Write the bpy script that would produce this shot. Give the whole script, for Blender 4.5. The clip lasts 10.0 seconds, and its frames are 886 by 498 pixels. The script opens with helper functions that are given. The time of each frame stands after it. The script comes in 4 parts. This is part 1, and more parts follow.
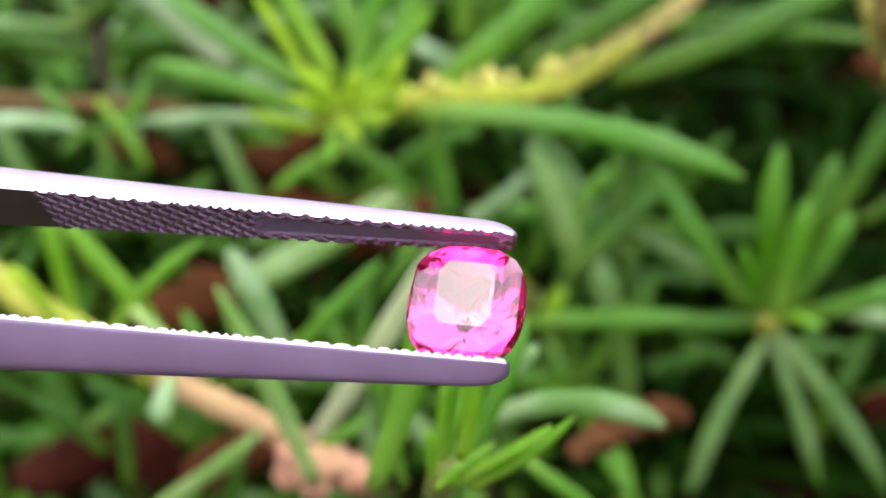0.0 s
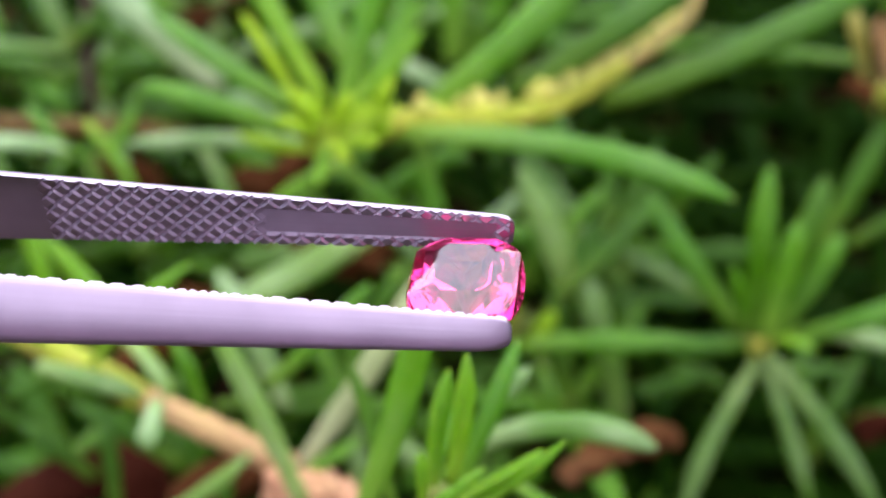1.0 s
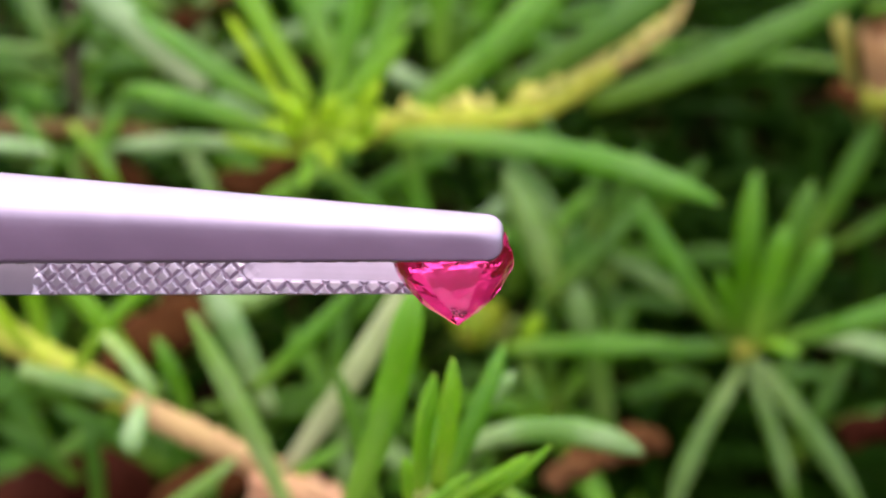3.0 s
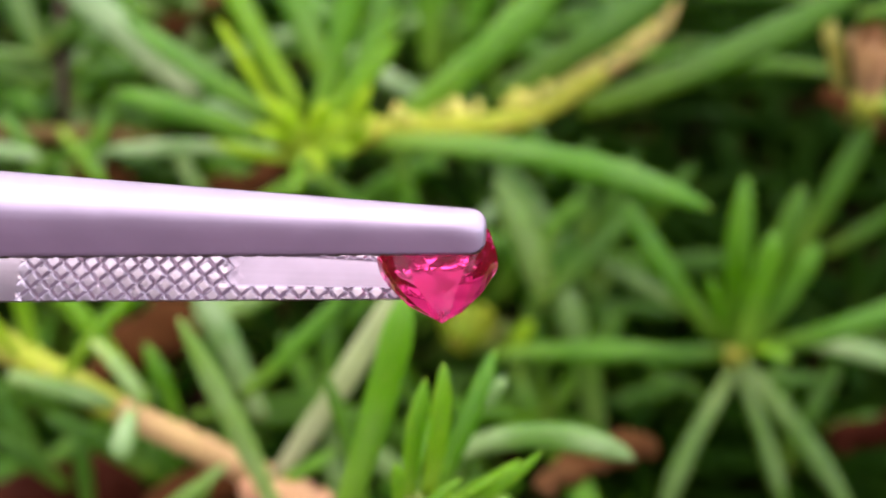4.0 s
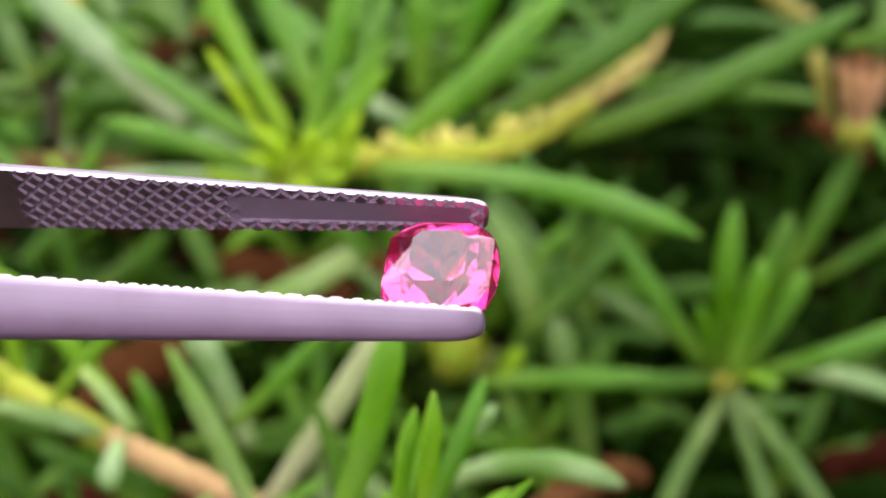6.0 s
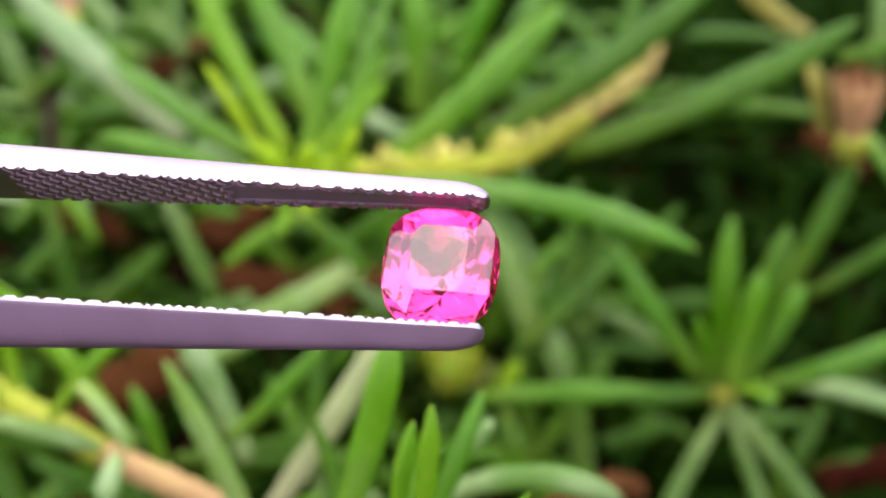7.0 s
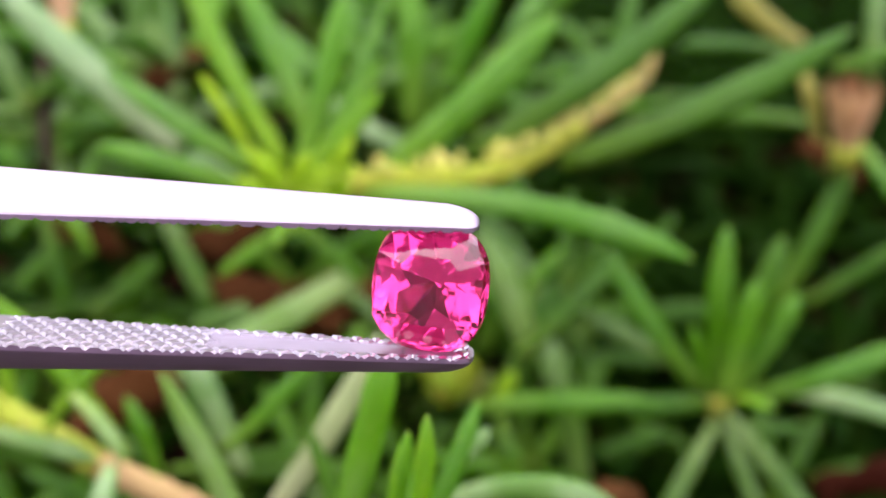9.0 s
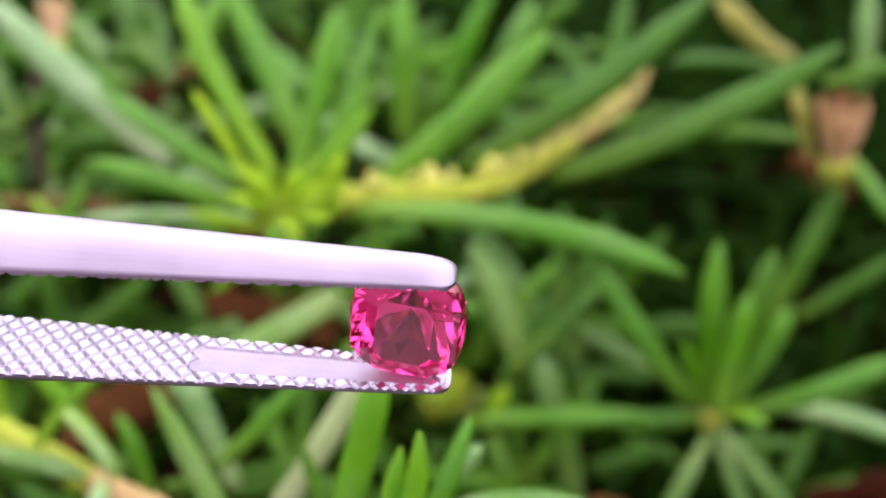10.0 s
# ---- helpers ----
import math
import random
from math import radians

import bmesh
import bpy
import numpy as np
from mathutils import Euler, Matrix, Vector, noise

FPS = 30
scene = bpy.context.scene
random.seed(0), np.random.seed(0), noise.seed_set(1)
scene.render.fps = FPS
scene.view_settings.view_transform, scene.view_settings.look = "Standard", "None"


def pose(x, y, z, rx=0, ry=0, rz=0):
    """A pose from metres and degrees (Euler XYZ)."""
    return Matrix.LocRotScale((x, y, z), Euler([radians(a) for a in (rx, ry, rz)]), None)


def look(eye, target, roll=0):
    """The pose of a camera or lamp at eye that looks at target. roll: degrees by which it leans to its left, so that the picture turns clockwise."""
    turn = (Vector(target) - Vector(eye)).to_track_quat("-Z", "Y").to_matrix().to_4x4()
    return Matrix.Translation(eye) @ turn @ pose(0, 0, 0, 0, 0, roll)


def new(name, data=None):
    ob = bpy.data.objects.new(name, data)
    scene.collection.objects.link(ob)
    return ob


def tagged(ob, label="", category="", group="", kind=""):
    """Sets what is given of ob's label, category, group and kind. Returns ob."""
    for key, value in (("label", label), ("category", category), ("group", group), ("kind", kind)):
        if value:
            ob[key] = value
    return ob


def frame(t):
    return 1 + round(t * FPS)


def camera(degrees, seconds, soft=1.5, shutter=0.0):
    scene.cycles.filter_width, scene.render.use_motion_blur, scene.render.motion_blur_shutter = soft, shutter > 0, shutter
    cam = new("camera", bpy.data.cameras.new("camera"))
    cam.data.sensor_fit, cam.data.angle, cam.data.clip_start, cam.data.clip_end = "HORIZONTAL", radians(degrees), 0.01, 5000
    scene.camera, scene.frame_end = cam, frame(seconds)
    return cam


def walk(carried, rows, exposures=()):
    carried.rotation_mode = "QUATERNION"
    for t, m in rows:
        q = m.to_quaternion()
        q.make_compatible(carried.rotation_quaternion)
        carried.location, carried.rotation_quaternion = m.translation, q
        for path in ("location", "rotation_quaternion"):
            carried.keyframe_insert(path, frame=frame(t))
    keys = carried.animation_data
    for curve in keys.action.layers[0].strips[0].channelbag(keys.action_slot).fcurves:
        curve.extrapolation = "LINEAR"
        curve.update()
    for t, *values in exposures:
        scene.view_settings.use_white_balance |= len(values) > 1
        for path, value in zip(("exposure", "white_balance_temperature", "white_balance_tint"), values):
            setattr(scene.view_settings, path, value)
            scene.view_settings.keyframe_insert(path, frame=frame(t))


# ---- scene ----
LENS = 40.0
cam = camera(LENS, 10.0, soft=1.7)
# the gem is in focus, the plants behind it are soft
cam.data.dof.use_dof = True
cam.data.dof.focus_distance = 0.0595
cam.data.dof.aperture_fstop = 28.0
cam.data.dof.aperture_blades = 0
PATH = (
    (0.0, pose(0.00000, -0.00061, 0.14573, 37.705, 1.458, 1.310)),
    (0.5, pose(0.00000, -0.00044, 0.14552, 38.519, 1.400, 1.211)),
    (1.0, pose(0.00000, -0.00027, 0.14532, 38.735, 1.130, 0.979)),
    (1.5, pose(0.00000, -0.00028, 0.14533, 38.676, 1.085, 0.940)),
    (2.0, pose(0.00000, -0.00023, 0.14528, 38.535, 0.882, 0.758)),
    (2.5, pose(0.00000, -0.00019, 0.14523, 38.770, 0.702, 0.736)),
    (4.0, pose(0.00000, 0.00001, 0.14499, 39.154, 0.232, 0.354)),
    (4.5, pose(0.00000, 0.00000, 0.14500, 39.658, 0.091, 0.168)),
    (5.0, pose(0.00000, -0.00000, 0.14500, 40.001, -0.009, 0.006)),
    (5.5, pose(0.00000, -0.00001, 0.14501, 40.241, -0.066, -0.004)),
    (7.0, pose(0.00000, -0.00004, 0.14505, 41.102, -0.108, -0.184)),
    (7.5, pose(0.00000, -0.00009, 0.14511, 41.476, -0.124, -0.276)),
    (8.0, pose(0.00000, -0.00005, 0.14506, 41.415, -0.151, -0.333)),
    (8.5, pose(0.00000, -0.00004, 0.14505, 41.383, -0.276, -0.377)),
    (9.0, pose(0.00000, -0.00004, 0.14505, 41.566, -0.185, -0.426)),
    (9.5, pose(0.00000, -0.00001, 0.14502, 41.784, -0.352, -0.598)),
    (10.0, pose(0.00000, -0.00009, 0.14511, 42.299, -0.391, -0.739)),
)
walk(cam, PATH, [(0.0, 2.38, 6700, 10), (2.5, 2.33, 7200, 10), (5.0, 2.30, 7600, 10), (7.5, 2.30, 7350, 10), (10.0, 2.30, 7150, 10)])

# ---- sky and sun: bright hazy daylight from high ahead, over the bed ----
SUN_UP, SUN_ROUND = 72.0, -8.0
world = bpy.data.worlds.new("sky")
scene.world = world
world.use_nodes = True
sky = world.node_tree.nodes.new("ShaderNodeTexSky")
sky.sky_type, sky.sun_disc = "NISHITA", False
sky.sun_elevation, sky.sun_rotation = radians(SUN_UP), radians(SUN_ROUND)
sky.air_density, sky.dust_density, sky.ozone_density = 0.9, 1.0, 0.8
background = world.node_tree.nodes["Background"]
background.inputs["Strength"].default_value = 0.15
world.node_tree.links.new(sky.outputs[0], background.inputs["Color"])
sun = new("sun", bpy.data.lights.new("sun", "SUN"))
sun.data.energy, sun.data.angle, sun.data.color = 1.5, radians(150), (1.0, 0.97, 0.97)
sun.matrix_world = look((math.sin(radians(SUN_ROUND)) * math.cos(radians(SUN_UP)), math.cos(radians(SUN_ROUND)) * math.cos(radians(SUN_UP)), math.sin(radians(SUN_UP))), (0, 0, 0))


# ---- materials ----
def material(name):
    m = bpy.data.materials.new(name)
    m.use_nodes = True
    n, l = m.node_tree.nodes, m.node_tree.links
    return m, n, l, n["Principled BSDF"]


def mixed(n, l, factor, a, b):
    """A colour between a and b, either of which may be a socket."""
    x = n.new("ShaderNodeMix")
    x.data_type = "RGBA"
    l.new(factor, x.inputs[0])
    for value, socket in ((a, x.inputs[6]), (b, x.inputs[7])):
        if isinstance(value, tuple):
            socket.default_value = (*value, 1)
        else:
            l.new(value, socket)
    return x.outputs[2]


def noisy(n, l, where, scale, low=0.35, high=0.65, detail=3.0):
    x = n.new("ShaderNodeTexNoise")
    x.inputs["Scale"].default_value, x.inputs["Detail"].default_value = scale, detail
    l.new(where, x.inputs["Vector"])
    r = n.new("ShaderNodeMapRange")
    r.inputs[1].default_value, r.inputs[2].default_value = low, high
    l.new(x.outputs[0], r.inputs[0])
    return r.outputs[0]


def relief(n, l, height, strength, distance, bsdf):
    b = n.new("ShaderNodeBump")
    b.inputs["Strength"].default_value, b.inputs["Distance"].default_value = strength, distance
    l.new(height, b.inputs["Height"])
    l.new(b.outputs[0], bsdf.inputs["Normal"])


def leaf_material(name, low, high, rib, gloss, through_colour, shine=0.5, painted_sheen=0.15):
    """Fleshy leaf: mottled along its length, a paler midrib, a waxy skin and some light passing through."""
    m, n, l, b = material(name)
    where = n.new("ShaderNodeTexCoord").outputs["Object"]
    uv = n.new("ShaderNodeUVMap").outputs[0]
    split = n.new("ShaderNodeSeparateXYZ")
    l.new(uv, split.inputs[0])
    tone = n.new("ShaderNodeObjectInfo").outputs["Random"]
    colour = mixed(n, l, tone, low, high)
    patch = noisy(n, l, where, 260.0)
    dim = n.new("ShaderNodeMath")
    dim.operation = "MULTIPLY"
    dim.inputs[1].default_value = 0.4
    l.new(patch, dim.inputs[0])
    colour = mixed(n, l, dim.outputs[0], colour, tuple(c * 0.6 for c in low))
    # greyish waxy strip along the blade's top, with sky sheen painted into the colour
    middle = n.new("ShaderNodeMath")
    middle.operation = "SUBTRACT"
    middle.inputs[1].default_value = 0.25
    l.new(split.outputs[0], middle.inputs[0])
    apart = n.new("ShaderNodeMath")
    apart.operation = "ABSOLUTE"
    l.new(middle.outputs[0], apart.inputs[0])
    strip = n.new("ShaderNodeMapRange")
    strip.inputs[1].default_value, strip.inputs[2].default_value, strip.inputs[3].default_value, strip.inputs[4].default_value = 0.02, 0.24, painted_sheen, painted_sheen * 0.15
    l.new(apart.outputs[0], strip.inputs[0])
    wax_sheen = n.new("ShaderNodeMath")
    wax_sheen.operation = "MULTIPLY"
    l.new(strip.outputs[0], wax_sheen.inputs[1])
    l.new(noisy(n, l, where, 150.0, 0.38, 0.6, 4.0), wax_sheen.inputs[0])
    colour = mixed(n, l, wax_sheen.outputs[0], colour, (0.40, 0.50, 0.27))
    # fine stretched streaks along the blade
    stretch = n.new("ShaderNodeMapping")
    stretch.inputs["Scale"].default_value = (22, 2.2, 1)
    l.new(uv, stretch.inputs[0])
    streak = noisy(n, l, stretch.outputs[0], 1.0, 0.45, 0.8)
    faint = n.new("ShaderNodeMath")
    faint.operation = "MULTIPLY"
    faint.inputs[1].default_value = 0.3
    l.new(streak, faint.inputs[0])
    colour = mixed(n, l, faint.outputs[0], colour, rib)
    # pale specks of wax
    speck = n.new("ShaderNodeMath")
    speck.operation = "MULTIPLY"
    speck.inputs[1].default_value = 0.35
    l.new(noisy(n, l, where, 2600.0, 0.6, 0.72, 1.0), speck.inputs[0])
    colour = mixed(n, l, speck.outputs[0], colour, rib)
    # the tip pales a little
    tip = n.new("ShaderNodeMapRange")
    tip.inputs[1].default_value, tip.inputs[2].default_value, tip.inputs[4].default_value = 0.92, 1.0, 0.75
    l.new(split.outputs[1], tip.inputs[0])
    colour = mixed(n, l, tip.outputs[0], colour, rib)
    foot = n.new("ShaderNodeMapRange")
    foot.inputs[1].default_value, foot.inputs[2].default_value, foot.inputs[3].default_value, foot.inputs[4].default_value = 0.0, 0.34, 0.6, 0.0
    l.new(split.outputs[1], foot.inputs[0])
    colour = mixed(n, l, foot.outputs[0], colour, rib)
    l.new(colour, b.inputs["Base Color"])
    b.inputs["Roughness"].default_value = gloss
    b.inputs["Specular IOR Level"].default_value = shine
    relief(n, l, noisy(n, l, stretch.outputs[0], 3.0, 0.2, 0.8), 0.25, 0.0002, b)
    t = n.new("ShaderNodeBsdfTranslucent")
    t.inputs[0].default_value = (*through_colour, 1)
    s = n.new("ShaderNodeMixShader")
    s.inputs[0].default_value = 0.38
    l.new(b.outputs[0], s.inputs[1])
    l.new(t.outputs[0], s.inputs[2])
    l.new(s.outputs[0], n["Material Output"].inputs[0])
    return m


YOUNG = leaf_material("young_leaf", (0.180, 0.320, 0.009), (0.275, 0.400, 0.017), (0.450, 0.525, 0.080), 0.36, (0.470, 0.690, 0.012), 0.15, 0.0)
FRESH = leaf_material("fresh_leaf", (0.078, 0.215, 0.002), (0.125, 0.280, 0.003), (0.340, 0.450, 0.040), 0.30, (0.230, 0.530, 0.004), 0.25, 0.05)
GREEN = leaf_material("green_leaf", (0.045, 0.165, 0.002), (0.088, 0.232, 0.004), (0.235, 0.360, 0.045), 0.30, (0.140, 0.420, 0.004), 0.25, 0.08)
# paler leaf whose colour includes painted sky sheen
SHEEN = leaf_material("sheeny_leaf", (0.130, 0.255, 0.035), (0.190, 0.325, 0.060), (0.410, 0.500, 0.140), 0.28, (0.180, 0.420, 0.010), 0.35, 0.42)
DULL = leaf_material("dull_grey_green_leaf", (0.046, 0.138, 0.006), (0.082, 0.190, 0.013), (0.240, 0.330, 0.090), 0.30, (0.095, 0.260, 0.007), 0.3, 0.25)
LUSH = leaf_material("lush_leaf", (0.030, 0.128, 0.001), (0.062, 0.182, 0.002), (0.175, 0.290, 0.030), 0.30, (0.110, 0.370, 0.003), 0.22, 0.06)
DUSKY = leaf_material("dusky_leaf", (0.032, 0.102, 0.003), (0.058, 0.142, 0.007), (0.190, 0.265, 0.065), 0.30, (0.080, 0.230, 0.005), 0.28, 0.20)
WAX_SHEEN = leaf_material("wax_sheen_leaf", (0.052, 0.155, 0.008), (0.088, 0.205, 0.016), (0.340, 0.420, 0.170), 0.28, (0.150, 0.380, 0.015), 0.40, 0.45)
# dim copy of the green leaf, with shade put into its colour
SHADE_GREEN = leaf_material("shade_green_leaf", (0.023, 0.092, 0.001), (0.048, 0.138, 0.002), (0.130, 0.210, 0.020), 0.34, (0.065, 0.215, 0.002), 0.15, 0.04)
# darkest copy, painting the deep shade between the shoots
DEEP_SHADE = leaf_material("deep_shade_leaf", (0.004, 0.019, 0.0006), (0.009, 0.031, 0.0008), (0.024, 0.042, 0.006), 0.5, (0.010, 0.048, 0.001), 0.02, 0.0)
# greyed by sky reflection that is put into the colour
PALE = leaf_material("sheen_pale_leaf", (0.070, 0.175, 0.028), (0.120, 0.240, 0.050), (0.440, 0.550, 0.230), 0.26, (0.180, 0.400, 0.050), 0.45, 0.6)
GLAUCOUS = leaf_material("glaucous_leaf", (0.200, 0.330, 0.130), (0.260, 0.390, 0.170), (0.520, 0.500, 0.290), 0.34, (0.240, 0.400, 0.110), 0.45, 0.25)
BEIGE = leaf_material("bleached_leaf", (0.300, 0.350, 0.140), (0.380, 0.420, 0.180), (0.550, 0.500, 0.330), 0.36, (0.310, 0.390, 0.100), 0.4, 0.1)
SALLOW = leaf_material("sallow_leaf", (0.270, 0.240, 0.028), (0.340, 0.300, 0.050), (0.360, 0.311, 0.088), 0.45, (0.264, 0.264, 0.024), 0.4, 0.05)
DRY = leaf_material("dry_leaf", (0.034, 0.009, 0.003), (0.110, 0.040, 0.013), (0.095, 0.034, 0.012), 0.75, (0.070, 0.014, 0.004), 0.03, 0.0)
TAN_DRY = leaf_material("tan_dry_leaf", (0.085, 0.034, 0.012), (0.140, 0.060, 0.022), (0.180, 0.085, 0.038), 0.75, (0.160, 0.055, 0.018), 0.03, 0.0)
RUST = leaf_material("rust_red_dead_leaf", (0.022, 0.004, 0.002), (0.052, 0.011, 0.005), (0.060, 0.016, 0.008), 0.75, (0.040, 0.006, 0.002), 0.03, 0.0)


def stem_material(name, a, b_colour, spot):
    m, n, l, b = material(name)
    where = n.new("ShaderNodeTexCoord").outputs["Object"]
    colour = mixed(n, l, noisy(n, l, where, 90.0), a, b_colour)
    colour = mixed(n, l, noisy(n, l, where, 700.0, 0.55, 0.75), colour, spot)
    l.new(colour, b.inputs["Base Color"])
    b.inputs["Roughness"].default_value = 0.6
    b.inputs["Specular IOR Level"].default_value = 0.15
    relief(n, l, noisy(n, l, where, 900.0, 0.2, 0.8), 0.4, 0.0003, b)
    return m


YELLOW_STEM = stem_material("yellow_green_stem", (0.210, 0.238, 0.0160), (0.295, 0.290, 0.0290), (0.340, 0.250, 0.0600))
PALE_STEM = stem_material("pale_stem", (0.250, 0.285, 0.0260), (0.330, 0.325, 0.0480), (0.300, 0.225, 0.0640))
TAN_STEM = stem_material("tan_stem", (0.331, 0.208, 0.0872), (0.404, 0.229, 0.1163), (0.270, 0.116, 0.0697))
BUFF_STEM = stem_material("buff_stem", (0.190, 0.140, 0.030), (0.235, 0.160, 0.046), (0.130, 0.075, 0.030))
OLD_STEM = stem_material("old_stem", (0.084, 0.048, 0.0090), (0.109, 0.056, 0.0150), (0.067, 0.030, 0.0120))
DARK_STEM = stem_material("dark_twig", (0.024, 0.010, 0.0060), (0.042, 0.018, 0.0100), (0.014, 0.006, 0.0040))
GREEN_STEM = stem_material("green_stem", (0.090, 0.130, 0.0180), (0.130, 0.155, 0.0280), (0.135, 0.085, 0.0300))
PETAL = stem_material("withered_petal", (0.540, 0.325, 0.1850), (0.470, 0.310, 0.1500), (0.360, 0.170, 0.0950))
NODE = stem_material("pink_node", (0.450, 0.215, 0.1250), (0.410, 0.225, 0.1150), (0.310, 0.110, 0.0600))
BUD = stem_material("bud_skin", (0.088, 0.138, 0.0040), (0.140, 0.155, 0.0060), (0.115, 0.066, 0.0140))


def soil_material():
    m, n, l, b = material("soil")
    where = n.new("ShaderNodeTexCoord").outputs["Object"]
    colour = mixed(n, l, noisy(n, l, where, 120.0), (0.013, 0.006, 0.004), (0.068, 0.018, 0.010))
    colour = mixed(n, l, noisy(n, l, where, 900.0, 0.5, 0.7), colour, (0.035, 0.017, 0.010))
    colour = mixed(n, l, noisy(n, l, where, 3.0), colour, (0.012, 0.018, 0.005))
    l.new(colour, b.inputs["Base Color"])
    b.inputs["Roughness"].default_value = 0.95
    b.inputs["Specular IOR Level"].default_value = 0.05
    relief(n, l, noisy(n, l, where, 500.0, 0.2, 0.8), 0.8, 0.002, b)
    return m


def steel_material(name, low, high, rough_low, rough_high):
    """Satin stainless steel with fine lengthwise brushing and a few scratches."""
    m, n, l, b = material(name)
    where = n.new("ShaderNodeTexCoord").outputs["Object"]
    stretch = n.new("ShaderNodeMapping")
    stretch.inputs["Scale"].default_value = (60, 4200, 4200)
    l.new(where, stretch.inputs[0])
    brush = noisy(n, l, stretch.outputs[0], 1.0, 0.2, 0.8)
    b.inputs["Metallic"].default_value = 1.0
    l.new(mixed(n, l, noisy(n, l, where, 300.0), low, high), b.inputs["Base Color"])
    rough = n.new("ShaderNodeMapRange")
    rough.inputs[3].default_value, rough.inputs[4].default_value = rough_low, rough_high
    l.new(brush, rough.inputs[0])
    l.new(rough.outputs[0], b.inputs["Roughness"])
    relief(n, l, brush, 0.08, 0.00005, b)
    return m


def gem_material():
    m, n, l, b = material("pink_sapphire")
    b.inputs["Base Color"].default_value = (0.85, 0.040, 0.230, 1)
    b.inputs["Roughness"].default_value = 0.0
    b.inputs["IOR"].default_value = 1.70
    b.inputs["Transmission Weight"].default_value = 1.0
    # a little red translucency added as inner glow, lifting the stone's dark facets
    d = n.new("ShaderNodeBsdfTranslucent")
    d.inputs[0].default_value = (0.9, 0.005, 0.10, 1)
    s = n.new("ShaderNodeMixShader")
    s.inputs[0].default_value = 0.035
    l.new(b.outputs[0], s.inputs[1])
    l.new(d.outputs[0], s.inputs[2])
    l.new(s.outputs[0], n["Material Output"].inputs[0])
    return m


STEEL = steel_material("satin_steel", (0.298, 0.230, 0.297), (0.341, 0.264, 0.340), 0.47, 0.55)
GRIP_STEEL = steel_material("blasted_steel", (0.31, 0.252, 0.304), (0.37, 0.300, 0.362), 0.29, 0.37)
SLOT_STEEL = steel_material("milled_steel", (0.29, 0.228, 0.285), (0.34, 0.268, 0.335), 0.60, 0.68)
SOIL, PINK = soil_material(), gem_material()
WALL_MAUVE = stem_material("unseen_wall_mauve", (0.172, 0.110, 0.150), (0.198, 0.130, 0.174), (0.140, 0.094, 0.124))
BOUNCE_MAUVE = stem_material("bounce_slab_mauve", (0.245, 0.180, 0.225), (0.275, 0.205, 0.255), (0.205, 0.150, 0.190))
STUB = stem_material("leaf_stub", (0.435, 0.420, 0.0768), (0.551, 0.462, 0.1533), (0.593, 0.357, 0.1533))
MM = 0.001


# ---- mesh helpers ----
def part(name, bm, mat, parent=None, label="", smooth=True):
    """Links a bmesh as one mesh object, under a thing or a part if one is given."""
    data = bpy.data.meshes.new(name)
    bm.to_mesh(data)
    bm.free()
    for p in data.polygons:
        p.use_smooth = smooth
    data.materials.append(mat)
    ob = new(name, data)
    if parent:
        ob.parent = parent
    if label:
        ob["label"] = label
    return ob


def thing(name, place, label, category, group="", kind=""):
    ob = new(name)
    ob.location = Vector(place) * MM
    ob.empty_display_size = 0.005
    return tagged(ob, label, category, group, kind)


def origin(ob):
    """Where the space of a thing or part begins, in the world."""
    o = ob.location.copy()
    while ob.parent:
        ob = ob.parent
        o += ob.location
    return o


def bent(a, c, b, t):
    return a * (1 - t) ** 2 + c * 2 * t * (1 - t) + b * t * t


def loft(rings, uv=False, closed=True):
    """Skins rings of equally many points; the ends are capped."""
    bm = bmesh.new()
    vs = [[bm.verts.new(p) for p in ring] for ring in rings]
    k = len(rings[0])
    layer = bm.loops.layers.uv.new("UVMap")
    for i in range(len(rings) - 1):
        for j in range(k):
            face = bm.faces.new((vs[i][j], vs[i][(j + 1) % k], vs[i + 1][(j + 1) % k], vs[i + 1][j]))
            for loop, (u, v) in zip(face.loops, ((j, i), (j + 1, i), (j + 1, i + 1), (j, i + 1))):
                loop[layer].uv = (u / k, v / (len(rings) - 1))
    bm.faces.new(vs[0][::-1])
    bm.faces.new(vs[-1])
    return bm


SECTION = [(math.cos(a), math.sin(a)) for a in (i * math.tau / 12 for i in range(12))]


